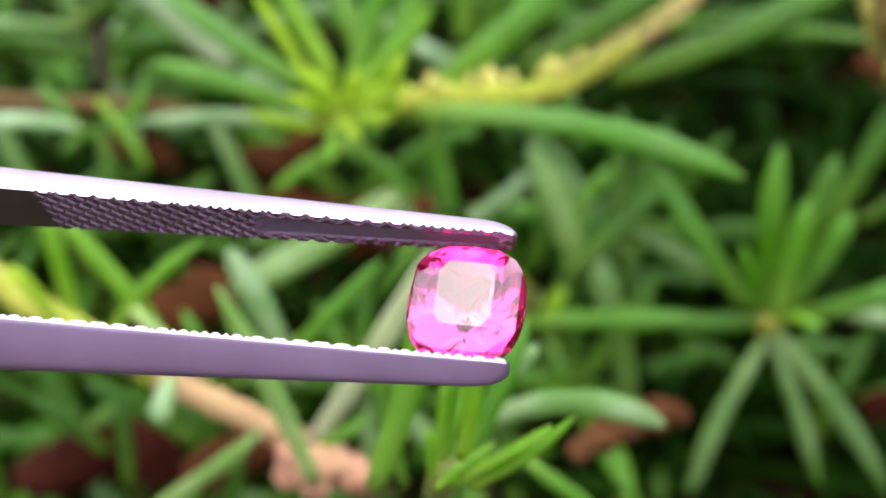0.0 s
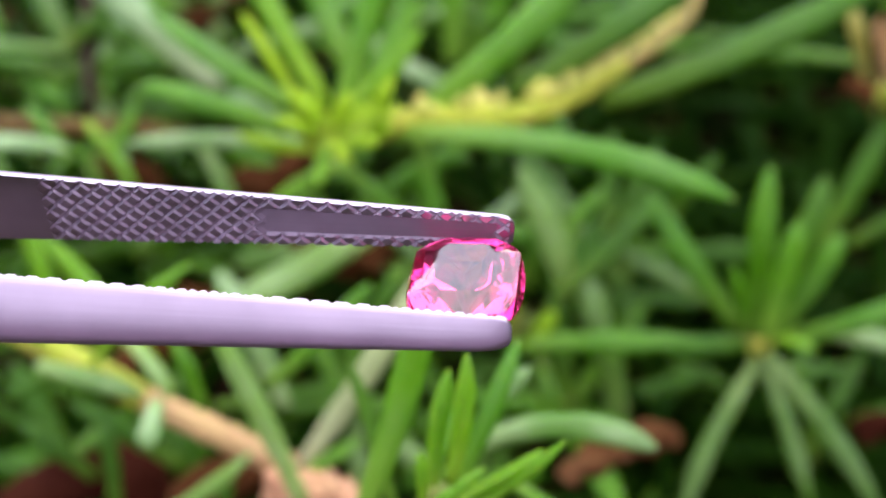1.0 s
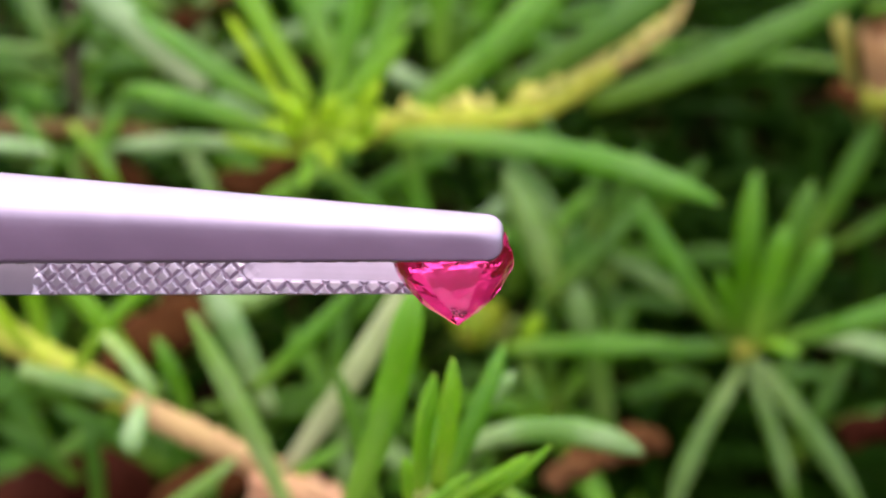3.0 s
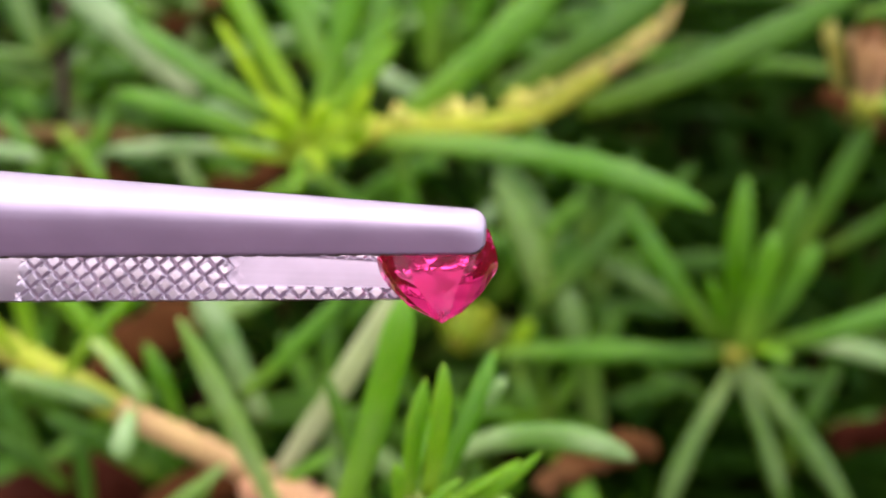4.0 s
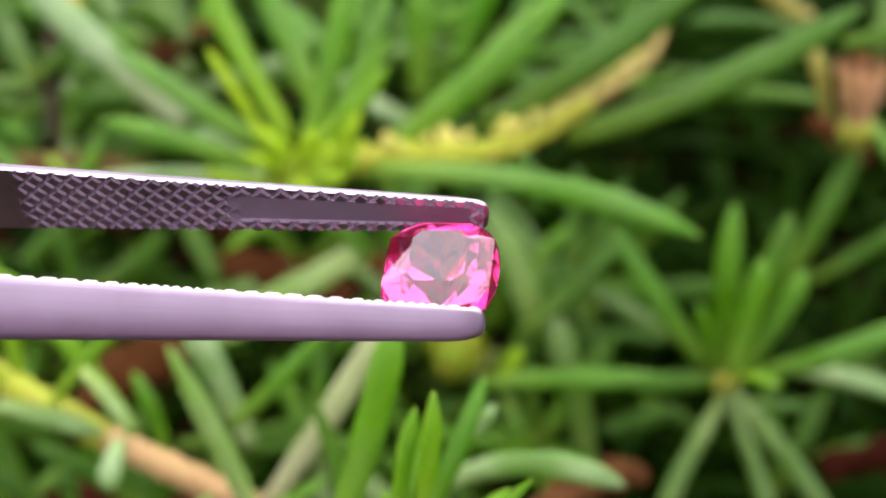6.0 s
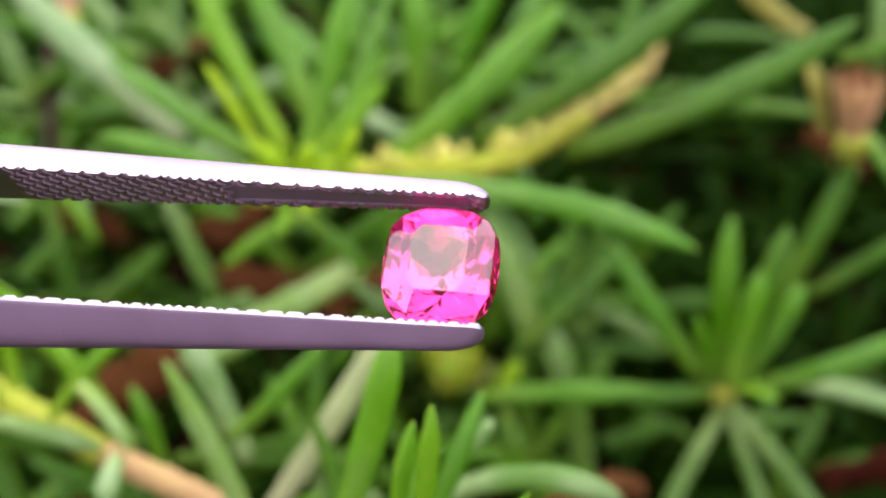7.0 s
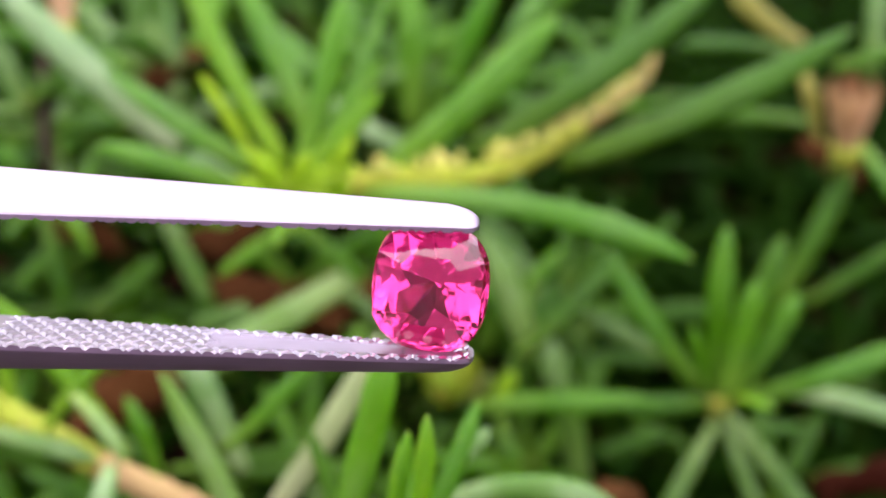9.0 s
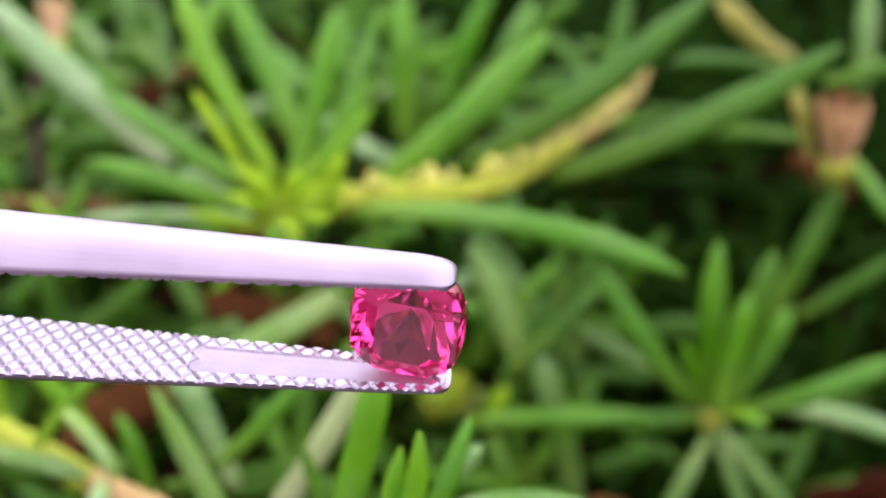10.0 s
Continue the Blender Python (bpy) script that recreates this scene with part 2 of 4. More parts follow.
def leaf(plant, base, ctrl, tip, width, mat, label="", n=16):
    """A narrow fleshy leaf along a bent line, boat-shaped across, blunt at the tip. Millimetres."""
    a, c, b = (Vector(p) * MM - origin(plant) for p in (base, ctrl, tip))
    width *= MM
    face = Vector((random.uniform(-0.35, 0.35), -0.35 + random.uniform(-0.3, 0.3), 0.9))
    twist = random.uniform(-0.5, 0.5)
    belly = random.uniform(0.56, 0.74)
    sway = random.uniform(-0.03, 0.03)
    rings = []
    section = SECTION if n > 12 else SECTION[::2]
    for i in range(n + 1):
        t = 1 - (1 - i / n) ** 1.35
        p = bent(a, c, b, t)
        along = (bent(a, c, b, min(1, t + 0.02)) - bent(a, c, b, max(0, t - 0.02))).normalized()
        up = (face - along * face.dot(along)).normalized()
        up = Matrix.Rotation(twist * (t - 0.3), 3, along) @ up
        side = along.cross(up)
        swell = 0.66 + 0.34 * math.sin(min(1, t / belly) * math.pi / 2) if t < belly else 1.0
        taper = 1.0 if t < belly else max(0.0, 1 - ((t - belly) / (1 - belly)) ** 2.0) ** 0.66
        w = width / 2 * 0.92 * max(0.05, swell * taper) * (1 + 0.04 * math.sin(t * 19 + width * 9000))
        h = w * (0.74 + 0.1 * (1 - t) ** 3)
        ring = []
        for x, y in section:
            dent = -0.18 * h * (1 - x * x) ** 2 if y > 0 else 0.0
            lift = 0.08 * w * x * x
            ring.append(p + side * (x * w + sway * width * math.sin(t * 7)) + up * (y * h + dent * y + lift))
        rings.append(ring)
    return part("leaf", loft(rings), mat, plant, label)


def spline(points, steps):
    """Points on a smooth line through the given ones."""
    pts = [Vector(p) for p in points]
    pts = [pts[0] * 2 - pts[1], *pts, pts[-1] * 2 - pts[-2]]
    out = []
    for i in range(1, len(pts) - 2):
        p0, p1, p2, p3 = pts[i - 1 : i + 3]
        for s in range(steps):
            t = s / steps
            out.append(0.5 * (2 * p1 + (p2 - p0) * t + (2 * p0 - 5 * p1 + 4 * p2 - p3) * t * t + (3 * p1 - p0 - 3 * p2 + p3) * t ** 3))
    return out + [pts[-2]]


def stem(plant, points, start, end, mat, label="", name="stem", rough=0.06):
    """A round stem of changing thickness through points, in millimetres."""
    line = [p * MM - origin(plant) for p in spline(points, 6)]
    rings = []
    for i, p in enumerate(line):
        along = (line[min(i + 1, len(line) - 1)] - line[max(i - 1, 0)]).normalized()
        side = along.cross(Vector((0.2, -0.6, 0.75))).normalized()
        up = side.cross(along)
        r = (start + (end - start) * i / (len(line) - 1)) / 2 * MM * (1 + rough * math.sin(i * 2.1) + random.uniform(-rough, rough))
        rings.append([p + (side * math.cos(k * math.tau / 10) + up * math.sin(k * math.tau / 10)) * r for k in range(10)])
    return part(name, loft(rings), mat, plant, label)


def knot(plant, at, radius, mat=NODE, label="swollen pinkish-brown node"):
    """A swollen, crumpled lump on a stem."""
    o = Vector(at) * MM - origin(plant)
    bm = bmesh.new()
    bmesh.ops.create_icosphere(bm, subdivisions=3, radius=radius * MM)
    for v in bm.verts:
        v.co = v.co * (1 + 0.35 * noise.noise(v.co * 1100 + o * 90)) + o
    part("node", bm, mat, plant, label)


# ---- ground ----
def ground():
    steps = sorted({0.0, *(s * v for v in (0.01 * 1.16 ** k for k in range(56)) for s in (-1, 1)), *(s * 0.004 * k for k in range(60) for s in (-1, 1))})
    bm = bmesh.new()
    grid = []
    for y in steps:
        row = []
        for x in steps:
            near = max(0.0, 1 - math.hypot(x, y) / 0.4)
            z = -0.003 + near * (0.004 * noise.noise((x * 60, y * 60, 0)) + 0.002 * noise.noise((x * 210, y * 210, 3)))
            row.append(bm.verts.new((x, y + 0.1, z)))
        grid.append(row)
    for i in range(len(steps) - 1):
        for j in range(len(steps) - 1):
            bm.faces.new((grid[i][j], grid[i][j + 1], grid[i + 1][j + 1], grid[i + 1][j]))
    return tagged(part("ground", bm, SOIL), "dark reddish-brown garden soil under the plants", "ground", kind="structure")


ground()


def wall():
    """An unseen wall added behind the camera to shape what steel and gem mirror."""
    bm = bmesh.new()
    bmesh.ops.create_cube(bm, size=1.0)
    for v in bm.verts:
        v.co = Vector((-0.1 + v.co.x * 4.0, -0.5 + v.co.y * 0.1, 0.30 + v.co.z * 0.64))
    return tagged(part("unseen_wall", bm, WALL_MAUVE, smooth=False), "unseen mauve-grey wall added behind the camera to shape reflections", "wall", kind="structure")


wall()


def bounce_slab():
    """An unseen slab added behind the camera to bounce light onto the steel."""
    bm = bmesh.new()
    bmesh.ops.create_cube(bm, size=1.0)
    for v in bm.verts:
        v.co = Vector((-0.1 + v.co.x * 4.0, -0.285 + v.co.y * 0.325, v.co.z * 0.02))
    bmesh.ops.bevel(bm, geom=bm.edges[:], offset=0.003, segments=2, affect="EDGES")
    return tagged(part("bounce_slab", bm, BOUNCE_MAUVE, smooth=False), "unseen mauve-grey slab added behind the camera to bounce light", "path", kind="structure")


bounce_slab()


# ---- the plants ----
upper = thing("succulent_plant", (30.6, 137.9, 25.7), "trailing succulent with narrow green leaves on a yellow stem", "plant", "garden succulents")
stem(upper, [(-16.2, 83.2, 59.5), (-11.8, 83.2, 59.5), (-8.0, 84.5, 59.3), (-3.6, 85.6, 58.8), (3.8, 87.2, 57.6), (8.5, 90.5, 56.5), (12.9, 94.4, 55.8), (15.6, 97.0, 55.4)], 2.9, 2.5, YELLOW_STEM, "knobbly yellow-green stem", rough=0.1)
stem(upper, [(15.3, 96.8, 55.2), (17.8, 99.3, 54.7), (20.9, 103.6, 53.1), (24.5, 110.6, 49.9), (27.7, 120.5, 45.1), (30.5, 132.2, 39.2), (37.3, 161.4, 19.3), (50.0, 190.4, -3.3)], 1.5, 1.1, BUFF_STEM, "older buff stem", rough=0.2)
leaf(upper, (-16.8, 84.4, 60.4), (-18.9, 85.9, 66.3), (-22.0, 88.4, 70.4), 1.3, YOUNG)
leaf(upper, (-14.8, 86.6, 59.7), (-20.5, 91.3, 68.2), (-24.7, 101.5, 73.5), 2.6, FRESH)
leaf(upper, (-13.3, 85.7, 60.3), (-10.0, 90.0, 67.8), (-8.9, 97.5, 72.8), 2.7, GREEN)
leaf(upper, (-13.1, 86.2, 59.4), (-8.6, 89.9, 63.1), (-5.2, 95.7, 66.1), 1.6, FRESH)
leaf(upper, (-12.3, 84.3, 61.7), (-8.1, 85.1, 65.6), (-5.0, 87.9, 68.7), 1.9, FRESH)
leaf(upper, (-12.3, 88.8, 57.6), (-7.8, 95.1, 62.9), (-4.8, 103.5, 67.4), 1.6, GREEN)
leaf(upper, (-19.0, 84.8, 58.2), (-24.9, 83.1, 64.0), (-32.2, 84.6, 64.6), 2.4, GREEN)
leaf(upper, (-17.9, 89.3, 56.7), (-26.0, 91.1, 60.9), (-34.4, 98.8, 62.1), 2.7, GREEN)
leaf(upper, (-27.8, 95.9, 53.2), (-36.8, 99.7, 61.5), (-46.6, 106.9, 67.6), 3.9, GLAUCOUS)
leaf(upper, (-18.1, 86.0, 55.3), (-26.5, 84.3, 57.7), (-35.6, 84.5, 56.6), 1.9, PALE)
leaf(upper, (-14.6, 82.0, 58.4), (-18.8, 80.6, 59.9), (-22.9, 81.7, 60.9), 1.5, YOUNG)
leaf(upper, (-14.4, 81.9, 59.7), (-14.6, 78.2, 60.5), (-14.7, 75.8, 59.7), 1.5, FRESH)
leaf(upper, (-12.6, 112.0, 45.8), (-7.8, 106.9, 45.4), (-2.6, 105.6, 43.0), 2.8, PALE)
leaf(upper, (-5.9, 87.8, 56.8), (4.1, 91.2, 63.6), (12.4, 98.9, 68.8), 3.7, GREEN)
leaf(upper, (3.9, 91.3, 57.1), (17.7, 93.9, 64.5), (29.7, 103.8, 70.2), 4.0, SHADE_GREEN)
leaf(upper, (13.4, 92.0, 55.1), (29.3, 93.4, 60.2), (44.6, 102.7, 64.1), 3.9, SHADE_GREEN)
leaf(upper, (-2.4, 108.4, 45.4), (-2.2, 112.5, 54.1), (-2.8, 119.6, 60.0), 3.8, GREEN)
leaf(upper, (-1.0, 109.9, 44.0), (4.1, 112.3, 53.9), (7.9, 117.9, 61.2), 3.1, GREEN)
leaf(upper, (-8.0, 83.7, 58.6), (8.9, 78.3, 65.2), (24.1, 74.2, 59.8), 2.9, GREEN)
leaf(upper, (-5.4, 85.9, 55.2), (-4.8, 82.8, 51.3), (-3.3, 81.0, 45.8), 2.4, GREEN)
leaf(upper, (-14.2, 87.1, 51.0), (-10.7, 84.5, 48.8), (-7.0, 83.6, 45.5), 2.0, GREEN)
leaf(upper, (-12.6, 93.7, 56.5), (-15.9, 99.5, 62.7), (-21.7, 110.0, 67.6), 3.2, GREEN)
leaf(upper, (-10.8, 82.3, 61.3), (-8.9, 82.3, 64.6), (-7.6, 83.9, 66.5), 1.5, YOUNG)
leaf(upper, (-14.2, 82.0, 62.4), (-15.6, 81.5, 65.2), (-17.5, 82.1, 66.4), 1.5, YOUNG)
leaf(upper, (-11.4, 81.8, 59.6), (-9.4, 81.0, 61.5), (-7.8, 81.8, 62.2), 1.8, YOUNG)
leaf(upper, (-15.6, 82.2, 59.9), (-17.1, 81.7, 62.1), (-19.1, 82.2, 62.6), 1.6, YOUNG)
leaf(upper, (-13.5, 82.9, 59.2), (-11.8, 80.9, 59.5), (-10.1, 80.5, 58.5), 1.3, GREEN)
leaf(upper, (12.7, 102.5, 48.2), (9.6, 106.0, 51.2), (5.7, 110.5, 52.4), 2.4, SHADE_GREEN)
leaf(upper, (19.2, 104.5, 49.9), (22.4, 111.0, 55.4), (24.1, 119.6, 60.0), 2.7, SHADE_GREEN)
leaf(upper, (-36.2, 107.9, 45.0), (-41.7, 109.5, 48.9), (-48.4, 111.6, 50.6), 2.4, SHADE_GREEN)
leaf(upper, (-31.6, 113.5, 44.5), (-32.0, 118.7, 50.1), (-34.4, 125.3, 54.3), 3.0, DULL)
leaf(upper, (-14.1, 80.3, 62.3), (-12.6, 80.3, 64.9), (-11.6, 81.1, 66.9), 1.5, YOUNG)
leaf(upper, (-13.6, 80.3, 62.3), (-11.3, 79.9, 64.5), (-9.4, 80.3, 66.2), 1.5, YOUNG)
leaf(upper, (-14.6, 80.3, 62.3), (-15.1, 80.2, 64.8), (-15.9, 80.7, 66.5), 1.5, YOUNG)
leaf(upper, (-14.9, 80.2, 62.2), (-16.0, 79.4, 64.1), (-17.3, 79.1, 65.2), 1.5, YOUNG)
leaf(upper, (-13.8, 80.0, 62.0), (-12.8, 78.1, 62.4), (-11.6, 77.0, 62.1), 1.5, YOUNG)
leaf(upper, (-13.0, 80.2, 62.2), (-11.0, 78.8, 62.9), (-9.0, 78.3, 63.2), 1.5, YOUNG)
leaf(upper, (-12.2, 81.7, 60.8), (-9.5, 81.6, 62.7), (-7.2, 82.5, 64.1), 1.6, YOUNG)
leaf(upper, (-36.4, 116.2, 46.7), (-35.7, 120.2, 52.7), (-36.3, 125.7, 57.3), 3.6, DULL)
leaf(upper, (-18.4, 89.1, 52.6), (-22.0, 90.5, 55.1), (-26.1, 92.7, 55.7), 2.1, PALE)

middle = thing("succulent_plant", (-2.0, 106.9, 2.3), "green succulent shoot growing from shaded soil", "plant", "garden succulents")
stem(middle, [(6.0, 78.1, 35.6), (4.2, 77.8, 32.7), (1.1, 83.2, 29.5), (-2.0, 109.3, -0.9)], 1.6, 2.2, GREEN_STEM)
leaf(middle, (-31.0, 95.3, 44.9), (-27.9, 90.1, 41.8), (-24.9, 86.3, 37.3), 2.4, DULL)
leaf(middle, (-42.5, 93.3, 50.9), (-38.7, 89.1, 50.1), (-36.3, 85.9, 47.4), 1.4, FRESH)
leaf(middle, (-49.3, 86.8, 37.7), (-45.0, 88.8, 40.7), (-41.9, 92.4, 42.4), 2.4, SHADE_GREEN)
leaf(middle, (-39.8, 88.3, 33.7), (-35.4, 90.1, 36.6), (-31.9, 93.6, 38.2), 3.4, SHADE_GREEN)
leaf(middle, (-7.8, 83.6, 37.6), (-9.8, 80.9, 36.7), (-11.6, 79.2, 34.0), 1.8, GREEN)
leaf(middle, (-1.5, 84.8, 36.0), (-3.6, 81.3, 35.7), (-5.3, 78.8, 33.6), 2.0, SHADE_GREEN)
leaf(middle, (9.5, 88.5, 36.5), (12.2, 90.0, 39.1), (14.7, 93.0, 40.3), 2.1, GREEN)
leaf(middle, (18.2, 87.3, 32.9), (15.9, 83.8, 31.2), (14.2, 81.2, 27.8), 2.3, SHADE_GREEN)
leaf(middle, (-1.8, 83.0, 42.3), (2.4, 83.6, 45.5), (5.8, 86.2, 47.6), 2.1, PALE)
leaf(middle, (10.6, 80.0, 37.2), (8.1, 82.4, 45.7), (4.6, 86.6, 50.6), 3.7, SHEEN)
leaf(middle, (16.2, 70.1, 26.2), (14.6, 74.1, 36.1), (11.5, 79.7, 42.2), 3.5, DULL)
leaf(middle, (8.8, 77.6, 40.4), (14.7, 80.7, 44.3), (20.3, 87.0, 45.7), 2.7, SHADE_GREEN)
leaf(middle, (4.6, 71.2, 40.2), (13.2, 68.2, 45.6), (22.1, 68.1, 45.5), 2.5, LUSH)
leaf(middle, (6.2, 78.9, 31.1), (10.5, 80.5, 33.7), (14.7, 85.1, 33.6), 2.1, SHADE_GREEN)
leaf(middle, (7.4, 77.0, 29.4), (8.4, 72.8, 28.6), (10.3, 71.1, 24.5), 1.9, GREEN)
leaf(middle, (-3.5, 88.0, 36.1), (-9.4, 83.3, 34.7), (-14.6, 80.1, 29.4), 1.9, SHADE_GREEN)
leaf(middle, (-14.4, 78.9, 31.1), (-12.6, 73.5, 30.4), (-10.4, 70.5, 26.7), 2.0, SHADE_GREEN)
leaf(middle, (-9.4, 79.1, 28.6), (-12.2, 75.2, 28.0), (-14.6, 73.1, 23.6), 1.9, PALE)
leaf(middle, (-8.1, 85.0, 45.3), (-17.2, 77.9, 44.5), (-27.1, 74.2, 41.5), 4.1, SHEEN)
leaf(middle, (-13.1, 86.0, 52.7), (-17.7, 81.6, 54.2), (-21.7, 78.9, 51.9), 1.7, FRESH)
leaf(middle, (3.7, 84.4, 27.9), (2.7, 87.2, 34.1), (1.1, 92.3, 37.1), 2.9, SHADE_GREEN)
leaf(middle, (-12.4, 88.8, 39.3), (-8.2, 86.6, 38.9), (-5.1, 84.8, 36.0), 2.0, DULL)
leaf(middle, (7.8, 78.9, 31.1), (11.2, 83.7, 36.4), (14.5, 89.2, 39.7), 3.2, SHADE_GREEN)
leaf(middle, (6.4, 73.4, 36.9), (7.3, 74.5, 39.1), (8.5, 75.6, 40.1), 1.8, YOUNG)
leaf(middle, (5.7, 85.3, 31.2), (7.6, 88.7, 35.3), (8.6, 93.3, 38.0), 3.4, SHADE_GREEN)
leaf(middle, (-16.7, 86.0, 39.6), (-22.2, 83.9, 39.2), (-27.4, 83.6, 37.6), 2.8, DULL)

side = thing("succulent_plant", (40.2, 93.1, 3.8), "upright green succulent rosette with spreading pointed leaves", "plant", "garden succulents")
stem(side, [(29.8, 72.6, 40.2), (30.5, 73.0, 36.5), (33.2, 78.1, 27.8), (41.7, 96.4, -1.2)], 2.6, 2.4, PALE_STEM)
leaf(side, (29.6, 72.8, 39.0), (28.5, 76.7, 48.8), (29.5, 82.7, 55.1), 3.1, LUSH)
leaf(side, (29.7, 70.7, 42.5), (30.7, 73.1, 49.0), (31.6, 76.6, 53.9), 2.6, GREEN)
leaf(side, (30.4, 71.3, 41.6), (33.6, 73.3, 47.3), (36.4, 76.9, 51.6), 2.6, LUSH)
leaf(side, (31.1, 76.2, 39.2), (34.2, 79.6, 46.0), (36.9, 86.0, 50.0), 3.2, SHADE_GREEN)
leaf(side, (32.1, 72.8, 39.0), (39.6, 70.2, 45.9), (48.5, 73.8, 47.6), 2.7, LUSH)
leaf(side, (38.3, 77.1, 34.8), (45.3, 74.4, 36.4), (53.1, 72.7, 33.7), 2.7, PALE)
leaf(side, (30.3, 70.7, 42.5), (32.0, 69.1, 44.3), (33.9, 68.0, 44.1), 1.4, FRESH)
leaf(side, (29.8, 71.2, 37.6), (23.5, 62.6, 37.0), (21.1, 56.4, 30.4), 2.3, DUSKY)
leaf(side, (31.0, 73.4, 34.3), (33.9, 66.3, 30.9), (36.5, 61.0, 23.8), 2.2, DULL)
leaf(side, (30.2, 70.5, 39.7), (36.0, 62.5, 38.2), (41.5, 56.6, 30.6), 2.4, DUSKY)
leaf(side, (29.5, 73.7, 37.1), (24.8, 73.6, 37.1), (20.6, 74.2, 34.9), 2.3, LUSH)
leaf(side, (28.0, 73.7, 39.7), (21.8, 77.0, 46.5), (17.8, 83.5, 50.6), 2.8, LUSH)
leaf(side, (28.2, 80.2, 34.8), (21.1, 81.3, 38.3), (15.2, 85.5, 39.2), 2.5, DUSKY)
leaf(side, (41.1, 91.8, 31.5), (45.5, 96.5, 38.0), (49.5, 102.9, 43.3), 3.1, SHADE_GREEN)
leaf(side, (28.4, 72.1, 41.0), (27.1, 73.0, 45.7), (25.8, 75.0, 48.7), 1.5, LUSH)
leaf(side, (34.2, 77.1, 26.9), (38.4, 76.9, 26.8), (43.2, 78.2, 25.2), 1.9, SHADE_GREEN)
leaf(side, (45.1, 93.1, 29.9), (50.8, 94.4, 33.6), (56.7, 97.5, 36.3), 2.2, SHADE_GREEN)
leaf(side, (22.8, 93.9, 33.2), (25.3, 96.4, 36.6), (29.2, 99.9, 38.2), 2.3, SHADE_GREEN)
leaf(side, (27.6, 99.4, 32.6), (34.3, 100.9, 35.1), (42.2, 101.3, 34.2), 2.4, DEEP_SHADE)
leaf(side, (42.0, 95.2, 31.7), (42.9, 99.5, 36.6), (43.2, 105.9, 39.4), 2.6, DEEP_SHADE)
leaf(side, (38.0, 94.9, 28.8), (42.6, 96.6, 31.6), (49.2, 97.5, 31.0), 2.5, DEEP_SHADE)
leaf(side, (15.5, 87.3, 25.0), (20.9, 88.3, 27.2), (27.2, 87.3, 25.1), 2.3, SHADE_GREEN)
leaf(side, (44.5, 75.2, 17.5), (48.2, 76.2, 19.7), (54.0, 76.5, 18.6), 2.4, SHADE_GREEN)

near_shoot = thing("succulent_plant", (-6.6, 67.5, 3.2), "bright green young succulent shoot with upright leaves", "plant", "garden succulents")
near = near_shoot
stem(near, [(-2.6, 38.1, 71.3), (-3.2, 39.4, 65.8), (-3.9, 44.9, 52.2), (-6.9, 70.2, -2.4)], 2.0, 2.2, GREEN_STEM)
leaf(near, (-1.6, 38.2, 72.6), (-0.5, 40.1, 77.5), (-0.5, 43.1, 80.6), 1.5, FRESH)
leaf(near, (-3.0, 38.4, 70.2), (-2.5, 40.5, 75.2), (-1.7, 43.4, 78.3), 1.5, FRESH)
leaf(near, (-3.3, 37.5, 72.0), (-2.7, 39.2, 75.4), (-2.6, 41.3, 77.8), 0.6, FRESH)
leaf(near, (-3.4, 36.8, 72.7), (-3.4, 37.3, 75.1), (-3.5, 38.2, 76.6), 0.9, FRESH)
leaf(near, (-8.1, 40.3, 64.0), (-4.6, 44.5, 72.7), (-3.1, 50.9, 78.0), 2.6, GREEN)
leaf(near, (-2.0, 40.9, 64.5), (1.1, 43.8, 70.8), (3.1, 48.9, 73.8), 1.8, GREEN)
leaf(near, (-2.2, 36.9, 71.6), (1.4, 36.9, 74.8), (4.4, 38.4, 76.7), 1.0, FRESH)
leaf(near, (-0.9, 36.7, 71.3), (2.9, 36.6, 75.2), (5.7, 38.3, 78.0), 0.9, FRESH)
leaf(near, (0.3, 50.2, 56.5), (7.3, 49.6, 63.9), (14.5, 47.9, 59.9), 2.4, WAX_SHEEN)
leaf(near, (-6.4, 44.0, 56.6), (-7.8, 48.2, 61.4), (-10.0, 53.2, 64.3), 1.3, SHADE_GREEN)
leaf(near, (2.9, 46.0, 58.3), (5.9, 43.7, 57.7), (9.2, 42.6, 55.4), 1.4, GREEN)
leaf(near, (-3.0, 35.7, 73.2), (-1.1, 35.8, 75.8), (0.6, 37.0, 76.8), 0.9, FRESH)
leaf(near, (2.0, 49.8, 64.0), (3.1, 49.6, 66.5), (4.1, 50.7, 67.4), 1.4, PALE)
leaf(near, (-3.0, 34.8, 75.0), (-1.9, 35.0, 76.4), (-1.3, 35.5, 76.9), 0.8, FRESH)

creeper = thing("succulent_plant", (-13.2, 71.0, 2.3), "creeping succulent with a bare tan stem and pale leaves", "plant", "garden succulents")
stem(creeper, [(-48.0, 67.3, 55.2), (-43.9, 64.9, 53.2), (-38.9, 62.4, 52.4), (-34.4, 60.1, 51.8), (-29.6, 57.6, 51.1)], 3.0, 2.6, PALE_STEM, "pale yellow-green young stem")
stem(creeper, [(-29.8, 57.7, 51.1), (-26.3, 56.0, 51.0), (-22.1, 54.1, 50.7), (-17.7, 52.9, 48.4), (-14.5, 52.2, 45.2), (-12.3, 54.5, 36.7), (-13.8, 74.2, -4.2)], 2.5, 2.9, TAN_STEM, "bare tan stem")
